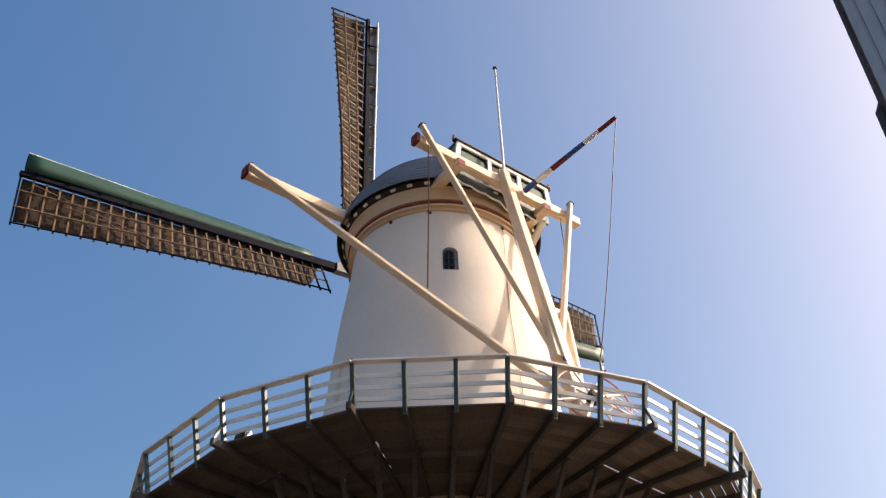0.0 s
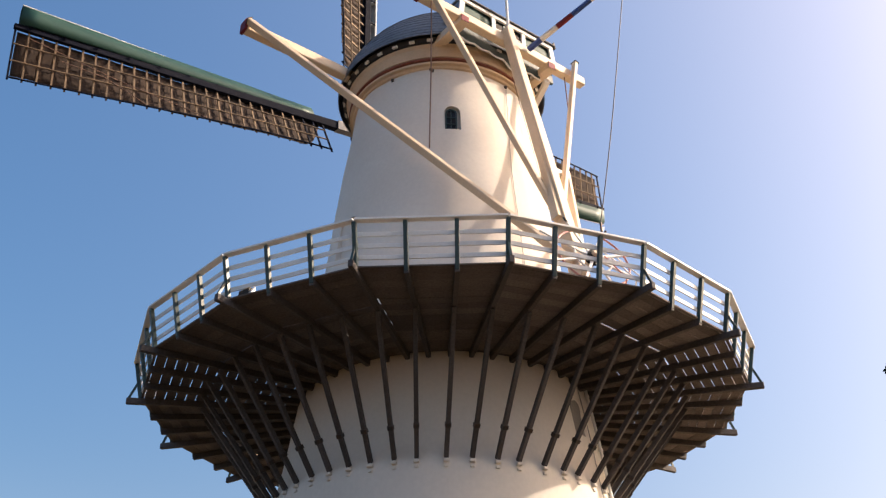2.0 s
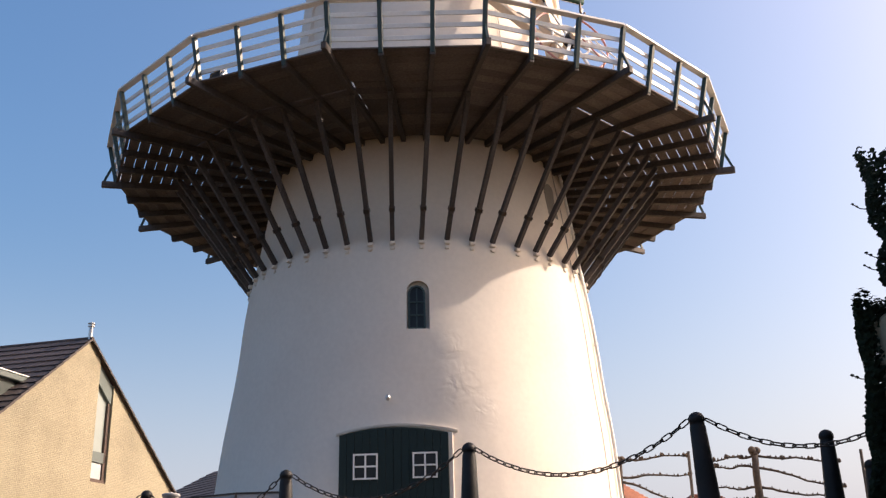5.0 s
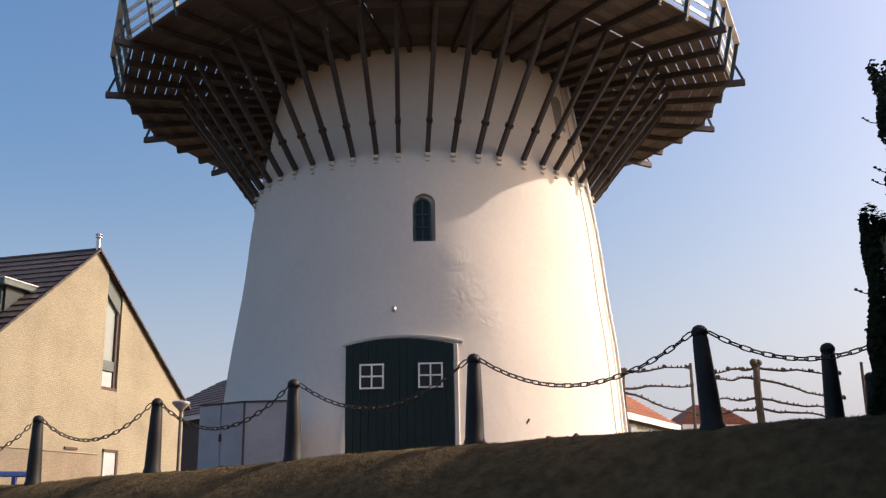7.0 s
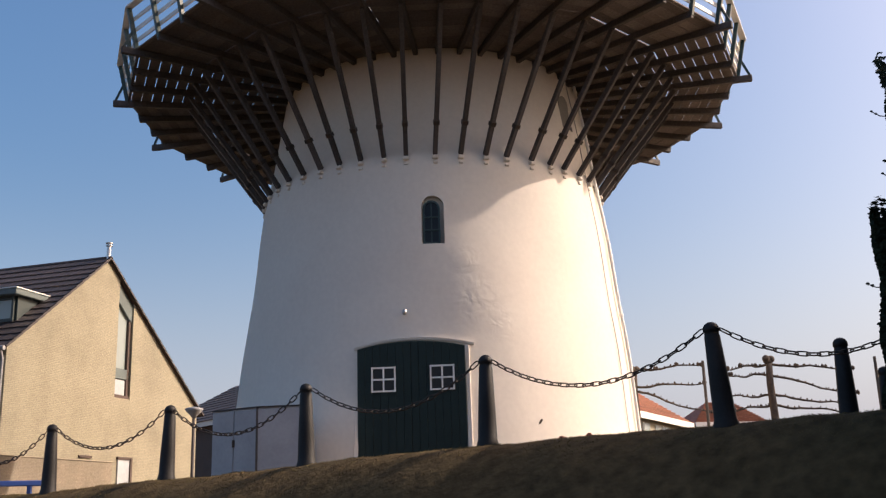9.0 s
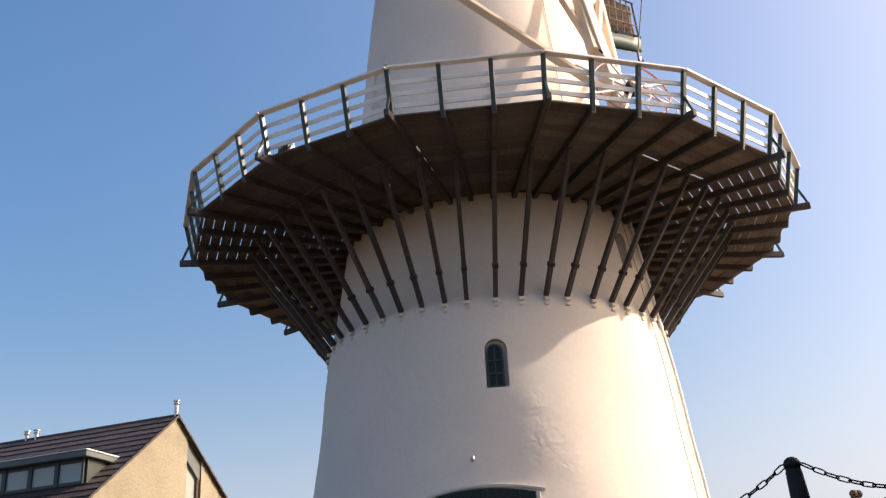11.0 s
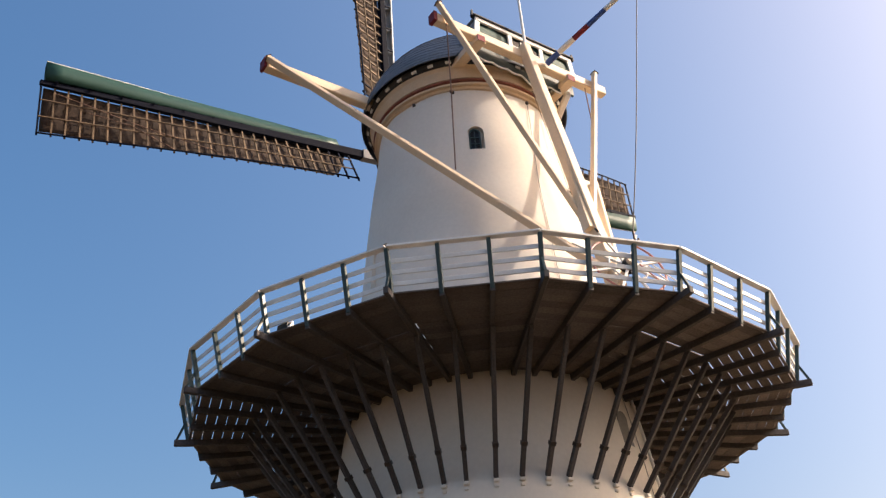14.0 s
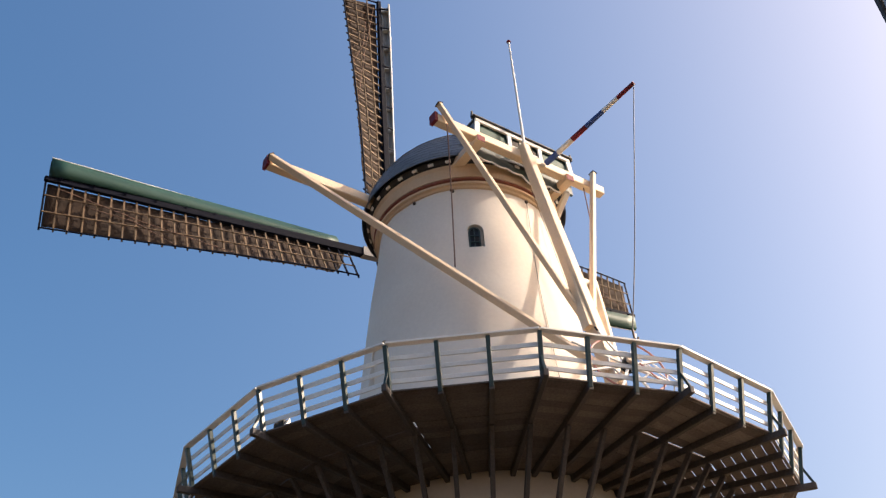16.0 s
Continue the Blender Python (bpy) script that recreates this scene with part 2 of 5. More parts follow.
def tube(bm, pts, r, seg=8, r1=None, caps=True):
    """A round rod along a line of points, its radius running from r to r1."""
    pts = [Vector(p) for p in pts]
    rings = []
    ref = None
    for i, p in enumerate(pts):
        d = (pts[min(i + 1, len(pts) - 1)] - pts[max(i - 1, 0)]).normalized()
        if ref is None:
            ref = d.orthogonal().normalized()
        ref = (ref - d * ref.dot(d)).normalized()
        o = d.cross(ref)
        rad = r + ((r1 if r1 is not None else r) - r) * i / max(1, len(pts) - 1)
        rings.append([bm.verts.new(p + (ref * math.cos(2 * math.pi * k / seg) + o * math.sin(2 * math.pi * k / seg)) * rad) for k in range(seg)])
    for a, b in zip(rings, rings[1:]):
        for k in range(seg):
            bm.faces.new((a[k], a[(k + 1) % seg], b[(k + 1) % seg], b[k]))
    if caps:
        bm.faces.new(rings[0][::-1])
        bm.faces.new(rings[-1])
    return bm


def lathe(bm, profile, seg=96, centre=lambda z: (0.0, 0.0), caps=True, wobble=0.0, start=0.0, sweep=2 * math.pi):
    """A turned form from (radius, height) pairs."""
    closed = sweep > 6.28
    n = seg if closed else seg + 1
    rings = []
    for r, z in profile:
        cx, cy = centre(z)
        ring = []
        for k in range(n):
            a = start + sweep * k / seg
            rr = r + (wobble * noise.noise(Vector((math.sin(a) * 2.2, math.cos(a) * 2.2, z * 0.45))) if wobble else 0)
            ring.append(bm.verts.new((cx + rr * math.sin(a), cy - rr * math.cos(a), z)))
        rings.append(ring)
    for a, b in zip(rings, rings[1:]):
        for k in range(seg):
            bm.faces.new((a[k], a[(k + 1) % n], b[(k + 1) % n], b[k]))
    if caps and closed:
        bm.faces.new(rings[0][::-1])
        bm.faces.new(rings[-1])
    return bm


def prism(bm, outline, thick):
    """A slab from a flat outline of 3D points, thickened along thick."""
    thick = Vector(thick)
    a = [bm.verts.new(p) for p in outline]
    b = [bm.verts.new(Vector(p) + thick) for p in outline]
    bm.faces.new(a[::-1])
    bm.faces.new(b)
    for k in range(len(a)):
        j = (k + 1) % len(a)
        bm.faces.new((a[k], a[j], b[j], b[k]))
    return bm


def block(bm, centre, size, m=None, bevel=0.0):
    """A box of that size about a centre, turned by m."""
    c = Vector(centre)
    m = m or Matrix.Identity(3)
    x = m @ Vector((size[0] / 2, 0, 0))
    return bar(bm, c - x, c + x, size[1], size[2], up=m @ Vector((0, 0, 1)), bevel=bevel)


B = bmesh.new


# ---------------------------------------------------------------- ground
FENCE0, FENCE_U, FENCE_N = Vector((-6.3, -11.0)), Vector((0.841, -0.541)), Vector((-0.541, -0.841))


def smooth(a, b, x):
    t = min(1.0, max(0.0, (x - a) / (b - a)))
    return t * t * (3 - 2 * t)


def ground_z(x, y):
    """Height of the mound on which the mill stands, falling to the path where the camera is."""
    p = Vector((x, y)) - FENCE0
    a, s = p.dot(FENCE_U), p.dot(FENCE_N)
    top = 2.16 + 0.022 * max(-6.0, min(14.0, a)) + 0.02 * smooth(7, 12, a)
    top += 0.22 * smooth(0.0, -7.0, s) + 0.07 * smooth(3.0, 7.0, a) * (1 - smooth(8.0, 11.0, a))
    z = (top - 0.20 * max(0.0, min(1.0, s))) * (1 - smooth(0.15, 2.9, s)) - 0.03 * smooth(-0.6, 0.5, s)
    z += 0.07 * smooth(0.1, 0.8, s) * (1 - smooth(3, 4.5, s)) * noise.noise(Vector((a * 1.0, s * 4.4, 2)))
    far = max(abs(x) / 26.0, abs(y) / 26.0)
    z *= 1 - smooth(0.85, 1.5, far)
    near = 1 - smooth(20, 40, math.hypot(x, y + 14))
    return z + near * (0.05 * noise.noise(Vector((x * 0.7, y * 0.7, 0))) + 0.025 * noise.noise(Vector((x * 2.6, y * 2.6, 3))))


def grid_axis(lo, hi, step, reach):
    a = [lo + step * i for i in range(int((hi - lo) / step) + 1)]
    s, x = step, hi
    while x < reach:
        s = min(s * 1.3, 0.6) if x < 10 else s * 1.45
        x += s
        a.append(x)
    s, x = step, lo
    while x > -reach:
        s = min(s * 1.3, 0.6) if x > -32 else s * 1.45
        x -= s
        a.insert(0, x)
    return a


def build_ground():
    xs, ys = grid_axis(-14, 14, 0.16, 2500), grid_axis(-21, -6, 0.14, 2500)
    vs = [(x, y, ground_z(x, y)) for y in ys for x in xs]
    n = len(xs)
    fs = [(j * n + i, j * n + i + 1, (j + 1) * n + i + 1, (j + 1) * n + i) for j in range(len(ys) - 1) for i in range(n - 1)]
    me = bpy.data.meshes.new("ground")
    me.from_pydata(vs, [], fs)
    me.materials.append(GRASS)
    me.polygons.foreach_set("use_smooth", [True] * len(fs))
    return tagged(new("ground", me), "dry winter grass mound sloping up to the windmill", "ground", kind="structure")


ground = build_ground()

# ---------------------------------------------------------------- windmill
mill = thing("windmill", "tall white plastered tower windmill with a wooden gallery and four sails", "windmill", at=(0, 0, 2.4))


def tower_centre(z):
    return (0.0125 * (min(z, 14.0) - 11.6) + 0.004 * max(0.0, z - 14.0), 0.0)


PROFILE = [(5.66, 1.6), (5.62, 2.0), (5.28, 5.2), (5.02, 7.6), (4.76, 9.8), (4.42, 11.8), (4.10, 13.8), (3.53, 19.6), (3.18, 22.4), (3.02, 24.0)]


def tower_r(z):
    for (r0, z0), (r1, z1) in zip(PROFILE, PROFILE[1:]):
        if z <= z1:
            return r0 + (r1 - r0) * (z - z0) / (z1 - z0)
    return PROFILE[-1][0]


def on_tower(ang, z, out=0.0):
    """A point of the tower's face; the angle in degrees from -y towards +x."""
    a = radians(ang)
    r = tower_r(z) + out + 0.05 * noise.noise(Vector((math.sin(a) * 2.2, math.cos(a) * 2.2, z * 0.45)))
    cx, cy = tower_centre(z)
    return Vector((cx + r * math.sin(a), cy - r * math.cos(a), z))


def turned(ang):
    """Axes at that angle: across, outward, up."""
    a = radians(ang)
    return Vector((math.cos(a), math.sin(a), 0)), Vector((math.sin(a), -math.cos(a), 0)), Vector((0, 0, 1))


def arch(w, h, rise, n=10):
    """Outline of an opening with an arched head: (across, up) pairs."""
    pts = [(-w / 2, 0), (w / 2, 0)]
    for k in range(n + 1):
        a = math.pi * k / n
        pts.append((w / 2 * math.cos(a), h - rise + rise * math.sin(a)))
    return pts


def opening(ang, z, outline, deep, outward):
    """A slab cut out of the tower: from deep inside the face to outward of it."""
    x, o, u = turned(ang)
    base = on_tower(ang, z)
    bm = B()
    prism(bm, [base + x * p + u * q - o * deep for p, q in outline], o * (deep + outward))
    bmesh.ops.recalc_face_normals(bm, faces=bm.faces)
    me = bpy.data.meshes.new("cut")
    bm.to_mesh(me)
    bm.free()
    return me


DOOR_ANG, DOOR_Z, DOOR_W = -5.35, 2.32, 2.42
LOW_ANG, LOW_Z = 0.1, 7.70
HIGH_ANG, HIGH_Z = 6.0, 21.08
DOOR_OUT = [(-DOOR_W / 2, 0), (DOOR_W / 2, 0)] + [(DOOR_W / 2 * (1 - k / 5), 2.90 + 0.15 * (1 - (1 - k / 5) ** 2)) for k in range(11)]
LOW_OUT, HIGH_OUT = arch(0.53, 1.22, 0.265), arch(0.50, 1.0, 0.25)


def build_tower():
    prof = []
    z = 1.6
    while z < 23.95:
        prof.append((tower_r(z), z))
        z += 0.2
    prof.append((3.02, 24.0))
    bm = lathe(B(), prof, 160, tower_centre, wobble=0.05)
    wall = part("tower", bm, PLASTER, mill, "white plastered round brick tower with patched render", smooth=True)
    for ang, zz, outline, deep in ((DOOR_ANG, DOOR_Z - 0.8, DOOR_OUT, 0.34), (LOW_ANG, LOW_Z, LOW_OUT, 0.30), (HIGH_ANG, HIGH_Z, HIGH_OUT, 0.28), (-52, 17.0, arch(0.85, 1.5, 0.15), 0.25), (53.4, 11.35, arch(0.50, 1.0, 0.25), 0.15)):
        if zz < 2:
            outline = [(p, q + 0.8 if q > 0 else 0) for p, q in outline]
        cutter = new("cut", opening(ang, zz, outline, deep, 0.6))
        m = wall.modifiers.new("cut", "BOOLEAN")
        m.object, m.operation, m.solver = cutter, "DIFFERENCE", "EXACT"
        bpy.context.view_layer.update()
        me = bpy.data.meshes.new_from_object(wall.evaluated_get(bpy.context.evaluated_depsgraph_get()))
        wall.modifiers.remove(m)
        wall.data = me
        bpy.data.objects.remove(cutter)
    wall.data.set_sharp_from_angle(angle=radians(35))
    return wall


tower = build_tower()


def framed_window(ang, z, w, h, rise, deep, cols, rows, mat, label):
    """An arched window in its niche: frame, pane, glazing bars and sill."""
    x, o, u = turned(ang)
    base = on_tower(ang, z) - o * (deep - 0.02)
    wf = 0.05
    outer, inner = arch(w - 0.01, h - 0.01, rise), arch(w - 2 * wf, h - 2 * wf, rise - wf)
    pane = part("window", prism(B(), [base + x * p + u * (q + 0.005) for p, q in outer], o * 0.02), PANE, mill, label)
    bm = B()
    n = len(outer)
    a = [bm.verts.new(base + x * p + u * (q + 0.005) + o * 0.022) for p, q in outer]
    b = [bm.verts.new(base + x * p + u * (q + wf) + o * 0.022) for p, q in inner]
    fs = [bm.faces.new((a[k], a[(k + 1) % n], b[(k + 1) % n], b[k])) for k in range(n)]
    ex = bmesh.ops.extrude_face_region(bm, geom=fs)
    bmesh.ops.translate(bm, vec=o * 0.05, verts=[v for v in ex["geom"] if isinstance(v, bmesh.types.BMVert)])
    part("frame", bm, mat, pane)
    for c in range(1, cols):
        p = base + x * (-w / 2 + w * c / cols) + o * 0.04
        part("glazing_bar", bar(B(), p + u * 0.04, p + u * (h - 0.05), 0.028, 0.03, up=o), mat, pane)
    for r in range(1, rows):
        p = base + u * (0.03 + (h - rise * 0.6) * r / rows) + o * 0.042
        part("glazing_bar", bar(B(), p - x * (w / 2 - 0.04), p + x * (w / 2 - 0.04), 0.028, 0.03, up=o), mat, pane)
    bm = B()
    s = on_tower(ang, z - 0.02)
    block(bm, s - o * 0.16, (w + 0.02, 0.20, 0.02), Matrix((x, o, u)).transposed(), 0.01)
    part("sill", bm, PLASTER, pane)


framed_window(LOW_ANG - 0.4, LOW_Z + 0.03, 0.42, 1.08, 0.21, 0.24, 2, 3, GREEN, "arched window with dark green glazing bars in a plaster niche")
framed_window(HIGH_ANG - 0.6, HIGH_Z + 0.03, 0.38, 0.88, 0.19, 0.22, 2, 3, GREEN, "small arched window high in the tower")


def build_door():
    x, o, u = turned(DOOR_ANG)
    base = on_tower(DOOR_ANG, DOOR_Z) - o * 0.26
    leafs = part("double_door", prism(B(), [base + x * p + u * q for p, q in DOOR_OUT], o * 0.03), DOOR, mill, "dark green double door with two small white windows")
    n = 14
    for k in range(n):
        c = -DOOR_W / 2 + DOOR_W * (k + 0.5) / n
        top = 2.90 + 0.15 * (1 - (abs(c) / (DOOR_W / 2)) ** 2) - 0.02
        p = base + x * c + o * 0.045
        part("board", bar(B(), p, p + u * top, DOOR_W / n - (0.012 if k in (6, 7) else 0.005), 0.03, up=o, bevel=0.004), DOOR, leafs)
    for cx in (-0.615, 0.695):
        w, h, z0 = 0.55, 0.56, 1.92
        c = base + x * cx + u * z0 + o * 0.075
        win = part("window", block(B(), c + u * (h / 2), (w, 0.02, h), Matrix((x, o, u)).transposed()), PANE, leafs)
        for q in (0.02, h / 2, h - 0.02):
            part("white_bar", bar(B(), c + u * q - x * (w / 2) + o * 0.02, c + u * q + x * (w / 2) + o * 0.02, 0.036, 0.03, up=o), WHITE, leafs)
        for q in (-w / 2 + 0.02, 0, w / 2 - 0.02):
            part("white_bar", bar(B(), c + x * q + o * 0.021, c + x * q + u * h + o * 0.021, 0.036, 0.03, up=o), WHITE, leafs)
    # plaster moulding round the opening
    bm = B()
    pts = []
    for k in range(13):
        c = -DOOR_W / 2 - 0.16 + (DOOR_W + 0.32) * k / 12
        zz = DOOR_Z + 2.93 + 0.16 * (1 - (c / (DOOR_W / 2 + 0.16)) ** 2)
        ang = DOOR_ANG + math.degrees(c / tower_r(zz))
        pts.append((on_tower(ang, zz, 0.045), on_tower(ang, zz + 0.055, 0.07), on_tower(ang, zz + 0.08, -0.05), on_tower(ang, zz, -0.05)))
    rows = [[bm.verts.new(p) for p in r] for r in pts]
    for a, b in zip(rows, rows[1:]):
        for k in range(4):
            bm.faces.new((a[k], a[(k + 1) % 4], b[(k + 1) % 4], b[k]))
    bm.faces.new(rows[0])
    bm.faces.new(rows[-1][::-1])
    part("hood_mould", bm, PLASTER, mill, "shallow arched plaster hood over the door")
    for s in (-1, 1):
        ang = DOOR_ANG + s * math.degrees((DOOR_W / 2 + 0.05) / 5.4)
        part("door_jamb", bar(B(), on_tower(ang, DOOR_Z, -0.05), on_tower(ang, DOOR_Z + 2.92, -0.05), 0.10, 0.22, up=o, bevel=0.01), PLASTER, mill)


build_door()


def build_wall_fittings():
    # lamp over the door
    p = on_tower(-7.2, 6.08)
    x, o, u = turned(-7.2)
    lamp = part("wall_lamp", tube(B(), [p, p + o * 0.16], 0.03, 8), STEEL, mill, "small round steel wall lamp above the door")
    bm = B()
    bmesh.ops.create_uvsphere(bm, u_segments=12, v_segments=8, radius=0.058, matrix=Matrix.Translation(p + o * 0.18 - u * 0.04) @ Matrix.Diagonal((1, 1, 1.3, 1)))
    part("lamp_head", bm, STEEL, lamp, smooth=True)
    # down pipe beside the lit edge, with brackets
    pipe = part("down_pipe", tube(B(), [on_tower(67, 2.3 + 0.4 * i, 0.08) for i in range(28)], 0.045, 8), WHITE, mill, "white painted down pipe on the tower", smooth=True)
    for i in range(7):
        z = 3.2 + 1.6 * i
        part("pipe_bracket", tube(B(), [on_tower(67, z, 0.08), on_tower(67, z + 0.06, 0.08)], 0.062, 8), WHITE, pipe)
    tube_pts = [on_tower(59.5, 2.3 + 0.4 * i, 0.03) for i in range(28)]
    part("conductor", tube(B(), tube_pts, 0.011, 6), GREYWALL, mill, "thin lightning conductor on the wall")
    line = [on_tower(43.8, 23.6, 0.03), on_tower(37.5, 20.0, 0.03)] + [on_tower(37, 19.0 - 0.8 * i, 0.03) for i in range(8)]
    part("conductor", tube(B(), line, 0.012, 6), GREYWALL, mill)
    # iron wall anchors and putlog stubs
    for ang, z in ((25.4, 3.53),):
        p = on_tower(ang, z)
        x, o, u = turned(ang)
        part("wall_anchor", bar(B(), p - u * 0.055 - x * 0.04, p + u * 0.055 + x * 0.04, 0.045, 0.03, up=o, bevel=0.008), IRON, mill)
    for ang in (-31.3, -5.2, 43.8):
        p = on_tower(ang, 23.70)
        x, o, u = turned(ang)
        part("putlog", block(B(), p + o * 0.02, (0.09, 0.10, 0.10), Matrix((x, o, u)).transposed(), 0.01), TARRED, mill)


build_wall_fittings()
# arched panel, darker than the plaster, set back in its niche
xx, oo, uu = turned(53.4)
bb = on_tower(53.4, 11.36) - oo * 0.13
part("niche_panel", prism(B(), [bb + xx * p + uu * q for p, q in arch(0.49, 0.97, 0.245)], oo * 0.03), DARKPANEL, mill, "small arched niche with a dark grey panel")

# ---------------------------------------------------------------- gallery
GAL = new("gallery")
GAL.parent = mill
GAL.location = (0, 0, 0)
GAL.matrix_parent_inverse = Matrix.Translation(-mill.location)
tagged(GAL, "dark timber gallery with a white railing round the tower")
SIDES, PHASE, GAL_X = 16, -1.74, 0.045
DECK_Z, RAIL_Z, EDGE_R = 13.11, 14.15, 8.90
STEP = 360 / SIDES


def corner(i):
    return PHASE + (i - 3.5) * STEP


def polar(ang, r, z):
    a = radians(ang)
    return Vector((GAL_X + r * math.sin(a), -r * math.cos(a), z))


def facet(i, f, r, z):
    """A point of a ring of 16 straight sides: f from 0 to 1 along side i, r at the corners."""
    return polar(corner(i), r, z).lerp(polar(corner(i + 1), r, z), f)


def build_gallery():
    # radial joists, struts, feet, posts: one at each corner and two between
    for i in range(SIDES):
        for k in range(3):
            f = k / 3
            out = facet(i, f, EDGE_R, 0)
            ang = math.degrees(math.atan2(out.x - GAL_X, -out.y))
            rr = math.hypot(out.x - GAL_X, out.y)
            # the feet were set a little off the joists above
            step = -1.1 * smooth(-40, -14, ang) - (1.1 if k == 2 and 15 < ang < 60 else 0.9 if k == 1 and abs(ang) < 10 else 0)
            x, o, u = turned(ang + step)
            reach = rr + (0.16 if k == 0 else -0.20)
            zj = DECK_Z - 0.06 - 0.08
            part("joist", bar(B(), polar(ang, 3.9, zj), polar(ang, reach, zj), 0.12, 0.18, bevel=0.012), TARRED, GAL)
            foot = on_tower(ang + step, 10.0, 0.02)
            top = polar(ang, 6.95, zj - 0.10)
            part("strut", bar(B(), foot, top, 0.11, 0.13, bevel=0.012), TARRED, GAL)
            mid = foot.lerp(top, 0.22)
            d = (top - foot).normalized()
            part("strut_band", bar(B(), mid - d * 0.05, mid + d * 0.05, 0.145, 0.165), IRON, GAL)
            # plaster corbel under the foot
            bm = B()
            c = on_tower(ang + step, 9.9, 0.0)
            block(bm, c + o * 0.03 + u * 0.02, (0.14, 0.15, 0.08), Matrix((x, o, u)).transposed(), 0.015)
            block(bm, c + o * 0.01 - u * 0.11, (0.11, 0.10, 0.07), Matrix((x, o, u)).transposed(), 0.015)
            part("corbel", bm, PLASTER, GAL)
            # post
            base, head = polar(ang, rr - 0.24, DECK_Z - 0.16), polar(ang, rr + 0.03, RAIL_Z - 0.03)
            post = part("post", bar(B(), base, head, 0.10, 0.11, up=o, bevel=0.01), GREEN, GAL)
            if k == 0:
                tip = polar(ang, reach - 0.06, zj + 0.10)
                part("brace", bar(B(), tip, base.lerp(head, 0.52), 0.05, 0.06, up=u), GREEN, GAL)
    # railing boards
    for i in range(SIDES):
        for z, w, h, r, nm in ((RAIL_Z, 0.17, 0.055, EDGE_R + 0.04, "top_rail"), (RAIL_Z - 0.30, 0.035, 0.115, EDGE_R - 0.10, "rail"), (RAIL_Z - 0.57, 0.035, 0.115, EDGE_R - 0.16, "rail"), (RAIL_Z - 0.84, 0.035, 0.115, EDGE_R - 0.22, "rail")):
            part(nm, bar(B(), facet(i, 0.002, r, z), facet(i, 0.998, r, z), w, h, bevel=0.006), WHITE, GAL)
    # deck boards in straight rows on each side, an open joint over the strut heads
    rng = random.Random(4)
    edges = [6.92 + 0.28 * j for j in range(-10, 7)] + [8.70]
    for j, (r0, r1) in enumerate(zip(edges, edges[1:])):
        open_joint = j == 9
        for i in range(SIDES):
            mid = (corner(i) + corner(i + 1)) / 2 % 360
            if open_joint:
                g = 0.042 if 30 < mid < 300 else 0.03 if mid > 300 and mid < 340 else 0.016
            elif 280 < mid < 300 or 55 < mid < 100:
                g = 0.024 * rng.uniform(0.85, 1.15) if j > 9 else 0.024 * rng.choice((0.25, 0.6, 0.8, 1.0))
            elif 30 < mid < 280:
                g = 0.02 * rng.choice((0.15, 0.4, 0.7, 0.9))
            else:
                g = 0.02 * rng.choice((0.1, 0.1, 0.2, 0.5))
            z = DECK_Z - 0.05 + rng.uniform(-0.008, 0.008)
            f0 = f1 = 0.0012
            if i == 3 and 4 < j < 13:
                f0 = rng.choice((0.030, 0.034, 0.004))  # short boards beside one corner joist
            if i == 2 and 4 < j < 9:
                f1 = rng.choice((0.026, 0.030, 0.004))
            bm = prism(B(), [facet(i, f0, r0, z), facet(i, 1 - f1, r0, z), facet(i, 1 - f1, r1 - g, z), facet(i, f0, r1 - g, z)], (0, 0, 0.036))
            part("plank", bm, PLANK, GAL)


build_gallery()


def build_floodlight():
    # low floodlight on the deck beside a corner post, aimed at the tower
    o = polar(-33.0, 8.42, DECK_Z - 0.006)
    fl = thing("floodlight", "small dark floodlight with a white front on the gallery deck", "floodlight", at=tuple(o))
    x, out, u = turned(-33.0)
    side = x * 0.16
    local_part("housing", prism(B(), [-side + out * 0.02, -side + out * 0.17, -side + out * 0.15 + u * 0.17, -side + out * 0.03 + u * 0.20], side * 2), BLACK, fl)
    local_part("reflector", prism(B(), [side * 1.03 + out * 0.01, side * 1.03 + out * 0.17, side * 1.03 + u * 0.20 + out * 0.05], x * 0.09), WHITE, fl, "white painted front hood")
    local_part("bracket", bar(B(), out * 0.05, out * 0.05 + u * 0.08, 0.26, 0.02, up=out), IRON, fl)
    local_part("cable", tube(B(), [-side + u * 0.06, -side * 1.6 + u * 0.09, -side * 2.2 + u * 0.03, -side * 2.9 + u * 0.012], 0.012, 6), WHITE, fl)


build_floodlight()

# ---------------------------------------------------------------- cap, in its own axes: across, along the tail, up
PSI = radians(-37.33)
TD = Vector((-math.sin(PSI), -math.cos(PSI), 0))
CR = Vector((math.cos(PSI), -math.sin(PSI), 0))
UP = Vector((0, 0, 1))
CAP_X = 0.07


def cap_at(r, b, z):
    return CR * r + TD * b + Vector((0, 0, z))


